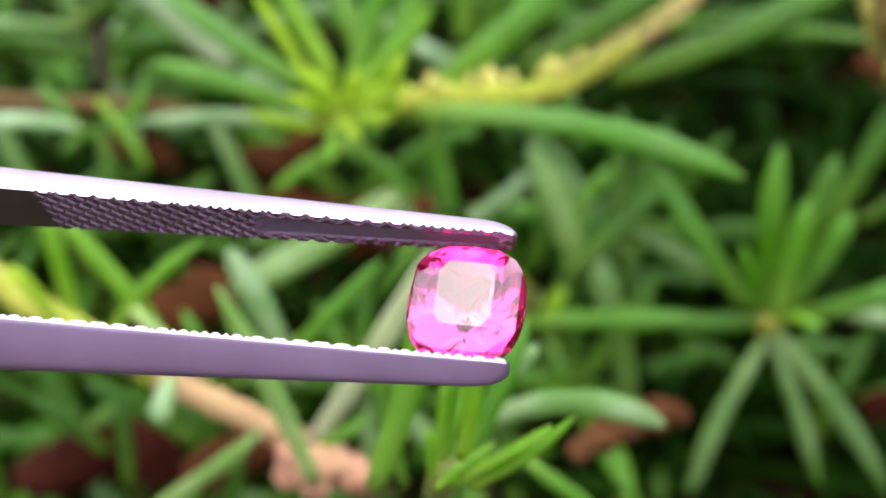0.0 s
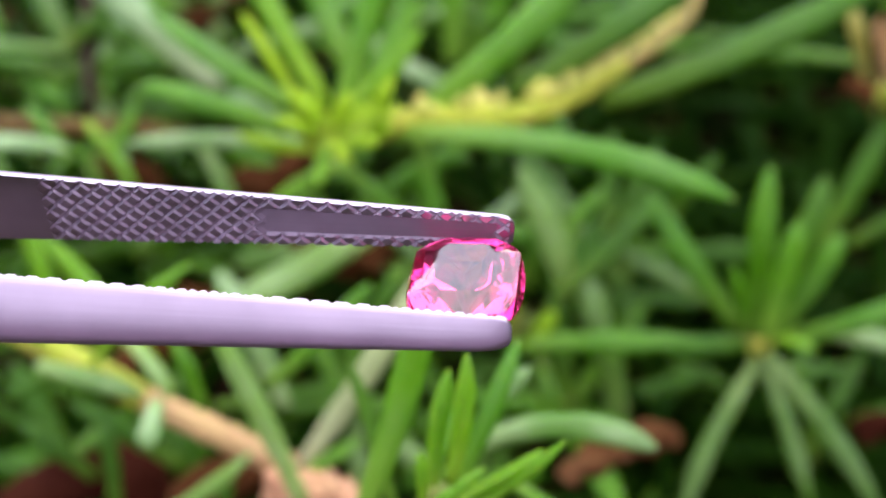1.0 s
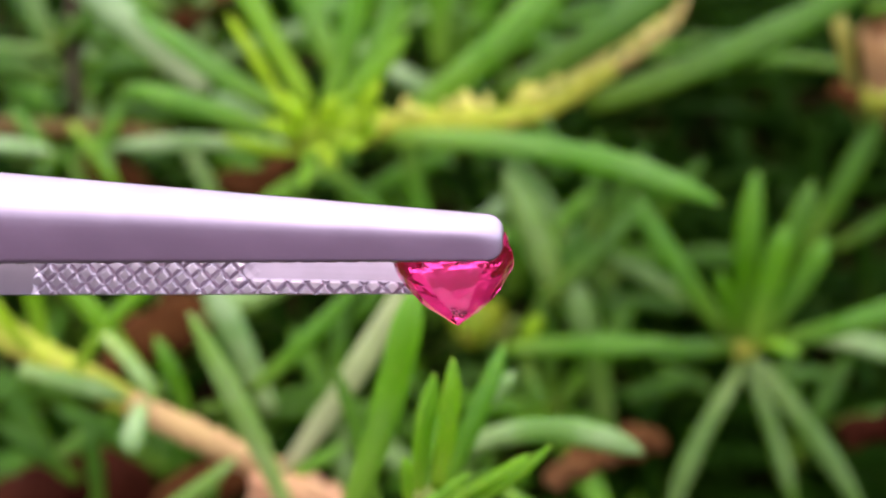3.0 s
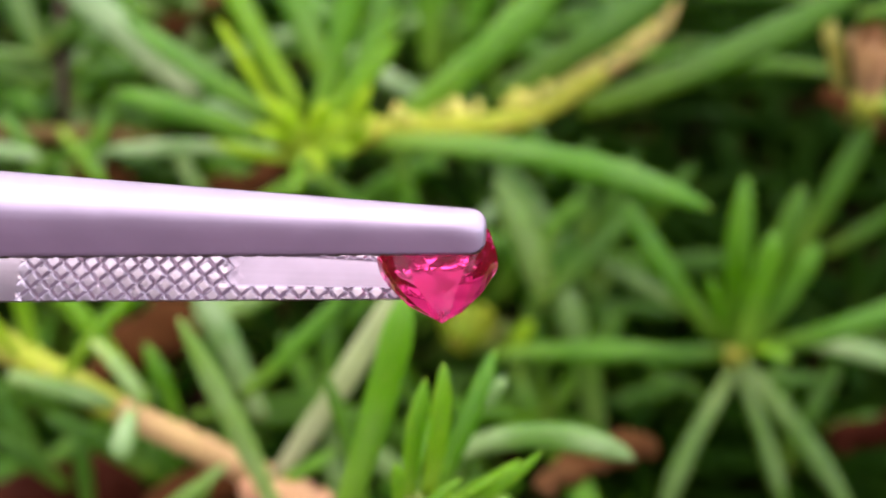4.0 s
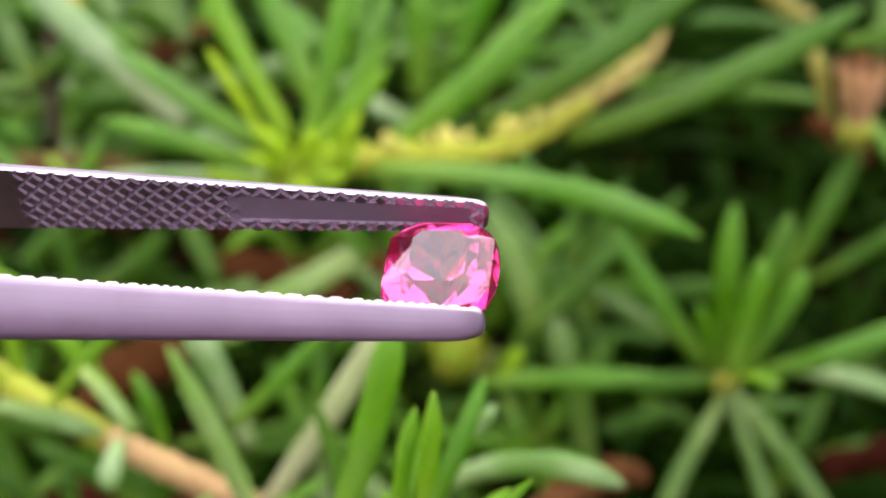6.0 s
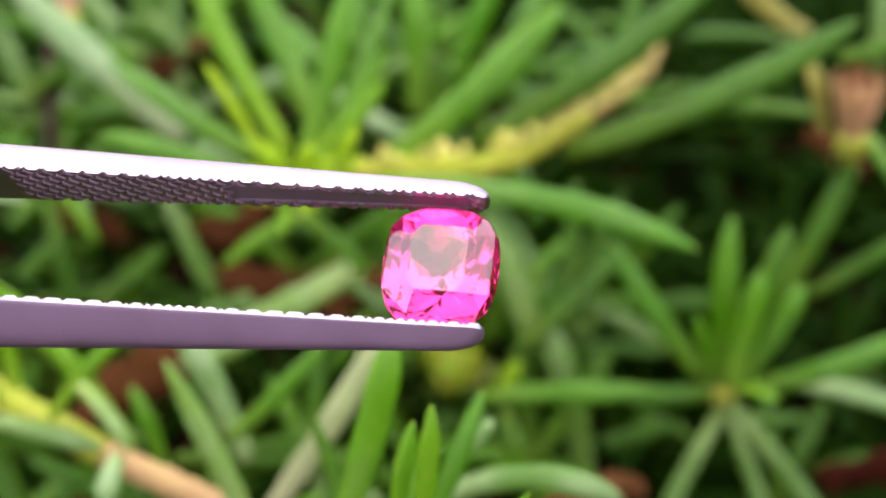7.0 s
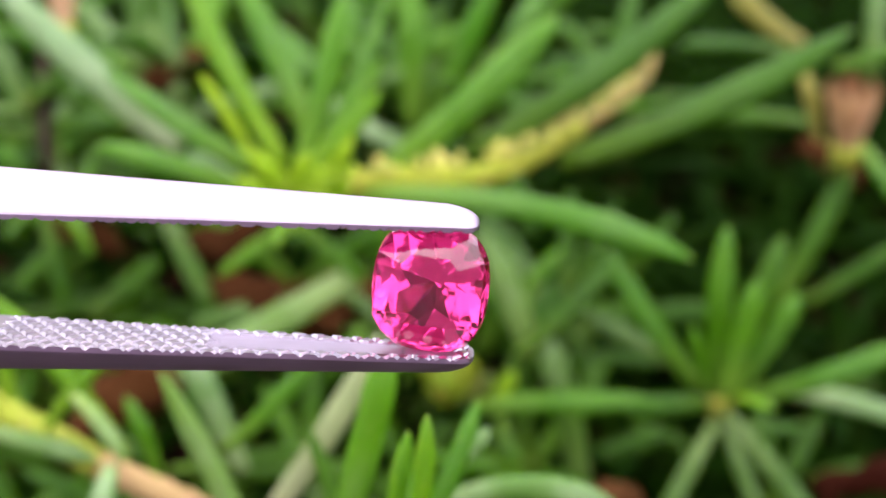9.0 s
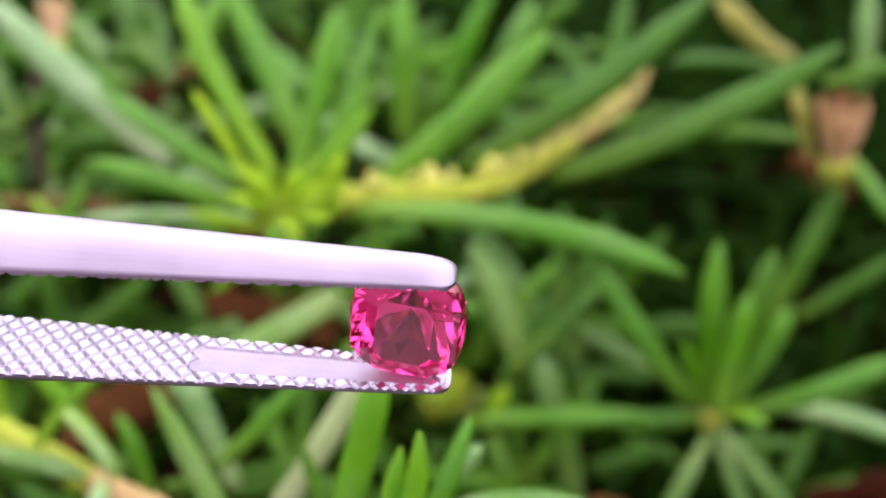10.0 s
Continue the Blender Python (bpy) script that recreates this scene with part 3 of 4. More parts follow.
for x, y, z, r in ((*(-17.1, 51.1, 48.2), 1.5), (*(-15.2, 49.9, 48.5), 1.9), (*(-13.6, 50.7, 47.9), 1.6), (*(-12.0, 50.4, 46.3), 1.7), (*(-15.1, 49.2, 46.6), 1.5), (*(-17.7, 50.3, 46.2), 1.3)):
    knot(creeper, (x, y, z), r)
knot(creeper, (-28.6, 57.4, 51.3), 1.35, TAN_STEM, "pale swollen node")
leaf(creeper, (-14.8, 48.0, 49.5), (-17.8, 52.4, 59.1), (-22.3, 58.2, 64.6), 2.2, SHEEN)
leaf(creeper, (-18.6, 62.0, 43.0), (-20.9, 65.5, 49.9), (-24.7, 70.9, 53.1), 3.1, PALE)
leaf(creeper, (-19.3, 60.3, 49.4), (-13.6, 61.4, 55.6), (-9.2, 65.3, 58.8), 1.8, GREEN)
leaf(creeper, (-15.7, 52.4, 48.0), (-9.0, 56.6, 56.7), (-4.5, 63.6, 62.6), 2.4, BEIGE)
leaf(creeper, (-27.6, 54.8, 55.2), (-27.4, 51.9, 56.1), (-27.6, 50.2, 55.2), 2.4, PALE)
leaf(creeper, (-27.7, 58.7, 50.7), (-31.8, 62.4, 59.0), (-38.3, 67.3, 63.1), 2.0, FRESH)
leaf(creeper, (-34.2, 59.7, 54.1), (-29.7, 61.6, 60.9), (-24.4, 64.1, 63.1), 1.5, FRESH)
leaf(creeper, (-38.6, 63.1, 51.7), (-38.9, 66.9, 58.8), (-42.1, 72.7, 62.4), 2.0, FRESH)
leaf(creeper, (-29.8, 48.0, 44.3), (-23.6, 48.5, 49.9), (-19.3, 51.5, 52.5), 1.7, SHEEN)
leaf(creeper, (-29.7, 59.4, 35.6), (-34.2, 60.6, 40.5), (-40.3, 63.1, 41.3), 2.1, SHADE_GREEN)
leaf(creeper, (-26.1, 60.2, 44.1), (-26.6, 61.7, 49.3), (-28.8, 65.2, 50.9), 1.8, GREEN)
leaf(creeper, (-26.7, 65.2, 37.8), (-19.4, 64.6, 39.9), (-12.9, 67.0, 39.3), 1.8, SHADE_GREEN)
leaf(creeper, (-39.5, 62.1, 53.5), (-40.5, 62.5, 57.8), (-43.3, 64.9, 58.4), 1.5, YOUNG)
leaf(creeper, (-37.6, 61.7, 50.5), (-39.8, 59.0, 52.3), (-43.1, 58.2, 50.3), 1.6, SHADE_GREEN)
leaf(creeper, (-38.1, 57.5, 36.6), (-40.7, 58.4, 41.3), (-45.1, 60.8, 42.0), 2.0, SHADE_GREEN)
leaf(creeper, (-35.3, 54.1, 36.3), (-34.6, 56.0, 41.9), (-35.8, 59.8, 43.7), 1.9, SHADE_GREEN)
leaf(creeper, (-16.2, 51.8, 47.5), (-12.9, 52.0, 50.2), (-10.0, 53.5, 51.5), 1.5, GREEN)
leaf(creeper, (-22.2, 53.5, 46.3), (-22.7, 50.8, 45.3), (-23.2, 48.8, 42.4), 1.5, SHADE_GREEN)
leaf(creeper, (-17.6, 53.5, 46.3), (-18.0, 54.5, 49.8), (-19.3, 56.4, 51.3), 1.3, PALE)
leaf(creeper, (-55.2, 87.3, 53.8), (-47.3, 84.8, 56.9), (-41.1, 84.0, 56.2), 2.1, PALE)
leaf(creeper, (-40.1, 90.1, 48.3), (-37.7, 90.9, 51.6), (-36.5, 93.3, 53.6), 1.7, GREEN)
leaf(creeper, (-42.6, 91.4, 46.8), (-41.4, 86.6, 44.1), (-40.1, 83.3, 40.0), 2.1, SHADE_GREEN)
leaf(creeper, (-45.0, 91.4, 46.8), (-46.9, 93.3, 49.6), (-50.0, 96.2, 50.8), 1.8, GREEN)
leaf(creeper, (-38.6, 58.4, 55.6), (-33.8, 56.9, 55.7), (-28.9, 55.9, 54.8), 2.1, DULL)
leaf(creeper, (-30.6, 59.5, 59.2), (-27.7, 57.1, 58.4), (-26.3, 55.2, 55.6), 1.6, SHEEN)

flowering = thing("succulent_plant", (64.8, 137.9, 6.2), "succulent shoot with a withered pinkish flower", "plant", "garden succulents")
stem(flowering, [(46.8, 101.8, 48.9), (47.2, 102.2, 45.4), (49.5, 106.6, 38.6), (68.5, 145.7, -1.7)], 1.6, 2.0, GREEN_STEM)
leaf(flowering, (43.9, 101.0, 49.6), (42.6, 102.5, 54.1), (41.1, 105.3, 57.1), 2.2, SALLOW)
leaf(flowering, (48.8, 100.5, 49.2), (50.7, 95.9, 48.0), (54.0, 93.3, 45.7), 2.3, GREEN)
leaf(flowering, (47.7, 112.9, 41.3), (38.3, 111.7, 44.2), (30.0, 111.9, 43.1), 2.2, SHADE_GREEN)
leaf(flowering, (45.7, 119.1, 49.2), (39.2, 118.7, 52.7), (36.1, 123.6, 55.5), 2.9, SALLOW)
leaf(flowering, (45.5, 121.5, 45.9), (37.9, 120.7, 47.9), (31.2, 122.0, 46.4), 2.4, SHADE_GREEN)
leaf(flowering, (45.2, 105.8, 56.3), (48.7, 104.1, 58.8), (53.3, 106.2, 59.2), 2.3, SHADE_GREEN)
leaf(flowering, (51.9, 111.0, 50.2), (52.1, 113.7, 56.3), (52.5, 119.6, 60.0), 3.0, DULL)


def flower_cup(plant, at, tip, radius):
    """A withered flower: a crumpled cup of petals on a calyx."""
    a, b = Vector(at) * MM - origin(plant), Vector(tip) * MM - origin(plant)
    along = (b - a).normalized()
    side = along.cross(Vector((0.1, -0.5, 0.8))).normalized()
    up = side.cross(along)
    for k in range(6):
        bm = bmesh.new()
        turn = k * math.tau / 6
        rows = []
        for i in range(9):
            t = i / 8
            r = radius * MM * (0.45 + 0.75 * t - 0.25 * t * t)
            row = []
            for j in range(5):
                ang = turn + (j - 2) * 0.31 * (1 - 0.45 * t ** 3)
                q = r * (1 + 0.16 * noise.noise((t * 3, ang * 3, k)))
                row.append(bm.verts.new(a + (b - a) * (t + 0.06 * noise.noise((ang * 4, t, k + 9))) + (side * math.cos(ang) + up * math.sin(ang)) * q))
            rows.append(row)
        for i in range(8):
            for j in range(4):
                bm.faces.new((rows[i][j], rows[i][j + 1], rows[i + 1][j + 1], rows[i + 1][j]))
        bmesh.ops.solidify(bm, geom=bm.faces[:], thickness=0.00025)
        part("petal", bm, PETAL, plant, "crumpled pinkish-beige petal")
    rings = []
    for i in range(7):
        t = i / 6
        r = radius * MM * (0.25 + 0.4 * math.sin(t * 2.2))
        rings.append([a + along * ((t - 1) * 1.2 * radius * MM) + (side * math.cos(j * math.tau / 10) + up * math.sin(j * math.tau / 10)) * r for j in range(10)])
    part("calyx", loft(rings), PALE_STEM, plant, "yellow-green calyx")


flower_cup(flowering, (47.2, 100.8, 49.4), (46.5, 102.6, 56.2), 3.0)

flower_cup(upper, (-42.6, 112.7, 56.8), (-43.3, 117.0, 59.1), 1.8)


def bud(plant, at, radius):
    """A round flower bud wrapped in three overlapping bracts."""
    o = Vector(at) * MM - origin(plant)
    bm = bmesh.new()
    bmesh.ops.create_uvsphere(bm, u_segments=18, v_segments=12, radius=radius * MM)
    for v in bm.verts:
        v.co.z *= 1.12
        v.co *= 1 + 0.05 * math.cos(3 * math.atan2(v.co.y, v.co.x))
        v.co = v.co + o
    part("flower_bud", bm, BUD, plant, "round olive-green flower bud")
    for k in range(3):
        ang = k * math.tau / 3 + 0.4
        out = Vector((math.cos(ang), math.sin(ang), 0.0))
        foot, mid, end = o - Vector((0, 0, radius * MM)), o + out * radius * 1.3 * MM, o + out * radius * 0.6 * MM + Vector((0, 0, radius * 1.05 * MM))
        base = origin(plant)
        leaf(plant, tuple((foot + base) / MM), tuple((mid + base) / MM), tuple((end + base) / MM), radius * 1.2, BUD)


bud(middle, (1.4, 74.5, 40.4), 2.5)

# a dead upright twig
twig = thing("twig", (-61.8, 137.2, 1.7), "dark dry twig standing among leaves", "twig")
stem(twig, [(-45.7, 113.3, 53.4), (-45.6, 107.5, 49.8), (-44.8, 101.0, 45.7), (-47.4, 105.5, 37.7), (-64.3, 142.7, -4.1)], 1.3, 1.6, DARK_STEM, name="stalk")
dead = thing("fallen_twig", (-44.9, 138.6, 0.2), "dead reddish-brown twig lying under the leaves", "twig")
stem(dead, [(-59.8, 97.5, 46.7), (-52.8, 97.2, 46.4), (-46.4, 97.0, 46.2), (-40.3, 97.7, 45.5), (-35.9, 99.2, 42.9), (-37.4, 111.2, 29.4), (-46.1, 142.1, -3.4)], 2.3, 1.8, OLD_STEM, name="stalk")


# ---- knobs along the yellow stem where leaves have dropped ----
def scar(plant, at, size):
    o = Vector(at) * MM - origin(plant)
    bm = bmesh.new()
    bmesh.ops.create_icosphere(bm, subdivisions=2, radius=size * MM)
    way = Vector((random.uniform(-0.5, 0.3), 0.5, 0.7)).normalized()
    for v in bm.verts:
        v.co = (v.co + way * max(0.0, v.co.dot(way)) * 0.9) * (1 + 0.25 * noise.noise(v.co * 900)) + o
    part("leaf_stub", bm, STUB, plant, "pale stub of a dropped leaf")


scar(upper, (21.8, 103.9, 56.0), 0.43)
scar(upper, (14.1, 94.9, 57.6), 0.25)
scar(upper, (2.3, 86.7, 59.8), 0.30)
scar(upper, (19.2, 100.1, 57.9), 0.40)
scar(upper, (-5.5, 85.4, 61.3), 0.49)
scar(upper, (7.4, 89.9, 58.5), 0.47)
scar(upper, (-0.2, 86.0, 60.5), 0.29)
scar(upper, (15.1, 95.7, 58.2), 0.48)
scar(upper, (9.3, 91.2, 59.6), 0.39)
scar(upper, (9.7, 91.0, 59.5), 0.41)
scar(upper, (6.1, 88.1, 59.7), 0.29)
scar(upper, (5.5, 88.1, 59.6), 0.31)
scar(upper, (10.7, 92.3, 57.9), 0.34)
scar(upper, (12.4, 93.3, 58.8), 0.30)
scar(upper, (20.7, 103.3, 55.5), 0.35)
scar(upper, (20.4, 103.6, 55.7), 0.39)
scar(upper, (18.6, 99.4, 57.4), 0.27)
scar(upper, (11.5, 92.8, 58.4), 0.47)
scar(upper, (9.4, 91.2, 59.6), 0.39)
scar(upper, (-1.3, 86.1, 60.6), 0.44)
scar(upper, (-4.2, 85.0, 61.0), 0.38)
scar(upper, (11.3, 92.8, 58.4), 0.45)
scar(upper, (9.5, 90.6, 59.2), 0.29)
scar(upper, (5.5, 88.3, 59.8), 0.30)
scar(upper, (8.1, 90.3, 58.9), 0.36)
scar(upper, (2.5, 87.0, 60.1), 0.48)
scar(upper, (22.1, 105.0, 56.9), 0.43)
scar(upper, (14.1, 95.3, 57.9), 0.26)
scar(upper, (11.7, 92.9, 58.4), 0.45)
scar(upper, (6.6, 88.7, 60.2), 0.49)
scar(upper, (8.1, 90.1, 58.8), 0.50)
scar(upper, (21.5, 105.0, 56.8), 0.39)
scar(upper, (-4.4, 85.0, 61.0), 0.42)
scar(upper, (7.1, 89.8, 58.4), 0.43)
scar(upper, (-5.8, 84.9, 60.9), 0.32)
scar(upper, (6.4, 88.6, 60.1), 0.48)
scar(upper, (14.9, 95.9, 58.4), 0.35)
scar(upper, (16.3, 96.4, 58.8), 0.28)
scar(upper, (14.0, 95.1, 59.0), 0.90)
scar(upper, (15.2, 96.5, 58.9), 0.70)
scar(upper, (13.2, 94.4, 58.4), 0.60)
scar(upper, (0.3, 88.6, 58.8), 0.90)
scar(upper, (1.3, 87.9, 58.2), 0.70)
scar(upper, (17.6, 98.4, 57.9), 0.50)
scar(upper, (20.0, 100.9, 57.3), 0.50)
scar(upper, (21.7, 103.1, 56.6), 0.45)

# ---- dead leaves for brown patches and bare soil, placed to fit the camera's view ----
WITHERED = {
    "dry_leaf": "curled reddish-brown dead leaf set above the soil to fit the camera view",
    "tan_dry_leaf": "curled tan dead leaf set above the soil to fit the camera view",
    "rust_red_dead_leaf": "curled dark rust-red dead leaf set above the soil to fit the camera view",
}


def litter(x, y, z, length, turn, tilt, mat=DRY):
    ob = thing("dry_leaf", (x, y, z), WITHERED[mat.name], "leaf", "leaf litter")
    d = Vector((math.cos(turn), math.sin(turn), math.sin(tilt))) * length / 2
    s = Vector((x, y, z))
    blade = leaf(ob, tuple(s - d), tuple(s + Vector((0, 0, length * 0.22))), tuple(s + d), length * 0.50, mat)
    blade.name = "blade"
    for v in blade.data.vertices:
        v.co += noise.noise_vector(v.co * 450 + s) * 0.0011


litter(-31.9, 74.1, 37.5, 13, 0.48, 0.20)
litter(-30.6, 79.2, 34.0, 9, -0.82, 0.20)
litter(11.4, 56.0, 43.1, 7, 0.57, 0.11, TAN_DRY)
litter(17.3, 60.4, 39.1, 6.5, 0.42, -0.03, TAN_DRY)
litter(-24.6, 93.0, 40.3, 9, -0.27, 0.20)
litter(-40.1, 95.1, 39.4, 9, -0.34, -0.11)
litter(-20.0, 96.9, 40.9, 8, 0.87, 0.25)
litter(-12.8, 89.0, 34.3, 9, 0.94, 0.18)
litter(48.5, 106.0, 40.7, 8, -0.83, -0.25)
litter(48.4, 71.1, 24.5, 10, 0.11, 0.21, RUST)
litter(-9.4, 88.0, 36.1, 9, 0.77, 0.08)
litter(-20.1, 86.5, 37.5, 12, -0.56, -0.10)
litter(-42.3, 59.3, 30.3, 13, 0.30, 0.10, RUST)
litter(-35.9, 60.2, 31.0, 12, -0.50, 0.20, RUST)
litter(-24.9, 58.3, 34.6, 11, 0.50, 0.10)
litter(-12.9, 89.9, 33.8, 12, 0.20, 0.00)
litter(-31.7, 117.5, 45.2, 12, 0.40, 0.10)


# ---- shoots that fill the bed, its shade put into their dark leaf colours ----
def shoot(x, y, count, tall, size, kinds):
    """A rosette of narrow leaves on a short stem. Leaves too near the camera are left out to fit its view."""
    ob = thing("succulent_plant", (x, y, 0), "succulent fill shoot with the shade of the bed in its leaf colour", "plant", "bed of succulents")
    lean = Vector((random.uniform(-0.5, 0.5), random.uniform(-0.6, 0.2), 1.0)).normalized()
    top = Vector((x, y, 0)) + lean * tall
    stem(ob, [(x, y, -6), tuple(Vector((x, y, 0)) + lean * tall * 0.5 + Vector((1, 0, 0))), tuple(top)], 1.9, 0.5, GREEN_STEM)
    for k in range(count):
        turn = k * 2.4 + random.uniform(-0.3, 0.3)
        rise = k / count
        foot = Vector((x, y, 0)) + lean * tall * (0.35 + 0.65 * rise)
        out = Vector((math.cos(turn), math.sin(turn), 0.15 + 0.9 * rise + random.uniform(-0.2, 0.2))).normalized()
        long = size * (1 - 0.45 * rise) * random.uniform(0.75, 1.15)
        end = foot + out * long + Vector((0, 0, -0.12 * long))
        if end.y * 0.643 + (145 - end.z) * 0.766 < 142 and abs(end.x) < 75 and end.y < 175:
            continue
        mid = foot + out * long * 0.5 + Vector((0, 0, 0.10 * long))
        leaf(ob, tuple(foot), tuple(mid), tuple(end), random.uniform(2.3, 3.2), random.choice(kinds), n=11)


def mid_shoot(top, count, size, kinds):
    """A rosette placed to fit the camera's view, on a stem that goes down to the soil."""
    x, y, z = top
    ob = thing("succulent_plant", (x, y + 6, 0), "green succulent rosette with spreading narrow leaves", "plant", "bed of succulents")
    stem(ob, [(x, y + 6, -6), (x + 1.5, y + 4, z * 0.5), (x, y, z)], 1.9, 0.7, GREEN_STEM)
    for k in range(count):
        turn = k * 2.4 + random.uniform(-0.35, 0.35)
        rise = k / count
        foot = Vector((x, y + 2 * (1 - rise), z * (0.72 + 0.28 * rise)))
        out = Vector((math.cos(turn), math.sin(turn) * 0.9, 0.1 + 0.8 * rise + random.uniform(-0.2, 0.2))).normalized()
        long = size * (1 - 0.4 * rise) * random.uniform(0.8, 1.2)
        end = foot + out * long
        # tips too near the camera are pushed back from it
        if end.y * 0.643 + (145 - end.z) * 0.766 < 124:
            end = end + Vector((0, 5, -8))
        leaf(ob, tuple(foot), tuple(foot + out * long * 0.5 + Vector((0, 0, 0.08 * long))), tuple(end), random.uniform(2.3, 3.1), random.choice(kinds), n=13)


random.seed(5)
mid_shoot((-47.1, 106.5, 51.6), 9, 22, (SHADE_GREEN, SHADE_GREEN, DULL))
mid_shoot((-32.8, 115.7, 51.5), 8, 24, (SHADE_GREEN, SHADE_GREEN, GREEN, DULL, DEEP_SHADE))
mid_shoot((-10.0, 116.7, 47.1), 8, 22, (SHADE_GREEN, SHADE_GREEN, GREEN, DULL, DEEP_SHADE))
mid_shoot((5.2, 114.7, 48.0), 9, 24, (SHADE_GREEN, SHADE_GREEN, GREEN, DULL, DEEP_SHADE))
mid_shoot((-43.5, 61.3, 32.0), 9, 18, (SHADE_GREEN, SHADE_GREEN, GREEN, DULL, DEEP_SHADE))
mid_shoot((-27.9, 57.3, 31.2), 8, 18, (SHADE_GREEN, SHADE_GREEN, GREEN, DULL, DEEP_SHADE))
mid_shoot((-13.3, 68.7, 35.5), 8, 16, (SHADE_GREEN, SHADE_GREEN, GREEN, DULL, DEEP_SHADE))
mid_shoot((10.5, 72.0, 27.9), 8, 18, (SHADE_GREEN, GREEN, DULL, SHADE_GREEN))
mid_shoot((24.5, 77.2, 21.8), 8, 18, (DEEP_SHADE, DEEP_SHADE, SHADE_GREEN))
mid_shoot((15.6, 90.8, 35.8), 9, 20, (SHADE_GREEN, GREEN, DULL, SHADE_GREEN))
mid_shoot((27.6, 128.0, 42.0), 8, 22, (SHADE_GREEN, SHADE_GREEN, DEEP_SHADE, DEEP_SHADE))
mid_shoot((-51.3, 87.1, 43.2), 8, 18, (SHADE_GREEN, SHADE_GREEN, GREEN, DULL, DEEP_SHADE))
mid_shoot((40.4, 72.1, 14.9), 7, 18, (DEEP_SHADE, DEEP_SHADE, SHADE_GREEN))
mid_shoot((49.9, 87.9, 23.0), 7, 18, (DEEP_SHADE, DEEP_SHADE, SHADE_GREEN))
mid_shoot((-1.3, 57.4, 39.1), 8, 14, (SHADE_GREEN, SHADE_GREEN, GREEN, DULL, DEEP_SHADE))

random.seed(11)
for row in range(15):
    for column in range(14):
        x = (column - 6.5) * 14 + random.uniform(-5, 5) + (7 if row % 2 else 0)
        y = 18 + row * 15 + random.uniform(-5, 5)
        # shade on the right is put into leaf colour and lower shoots
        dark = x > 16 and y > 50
        # height limited by a plane that faces the camera
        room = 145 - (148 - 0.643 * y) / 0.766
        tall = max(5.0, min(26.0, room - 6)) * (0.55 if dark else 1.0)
        shoot(x, y, random.randint(8, 11), tall, random.uniform(26, 40), (DEEP_SHADE,) if dark else (DEEP_SHADE, DEEP_SHADE, SHADE_GREEN, GREEN))


# ---- tweezers with the gem ----
def rounding(s, length, least):
    """From least at the tip to 1 at that length from it, as a quarter circle."""
    q = 1 - min(1.0, s / length)
    return least + (1 - least) * math.sqrt(1 - q * q)


def arm_width(s):
    return (2.2 + 0.0935 * min(s, 40)) * rounding(s, 0.75, 0.30)


def arm_depth(s):
    return (1.10 + 0.0400 * min(s, 45)) * rounding(s, 1.9, 0.28)


def arm_gap(s):
    """Half of the space between the arms; they meet at the back."""
    return 3.197 - 0.0006 * s - (0.0 if s < 30 else 3.1 * min(1.0, ((s - 30) / 85)) ** 1.4)


def ridge(y, half, blunt):
    """A roof with a rounded ridge: 1 in the middle, 0 at the edges."""
    return 1 - (math.hypot(y, blunt) - blunt) / (math.hypot(half, blunt) - blunt)


TIP, GRIP, SLOT_FROM, SLOT_TO, TOOTH = 2.35, 24.3, 0.9, 13.9, 0.15


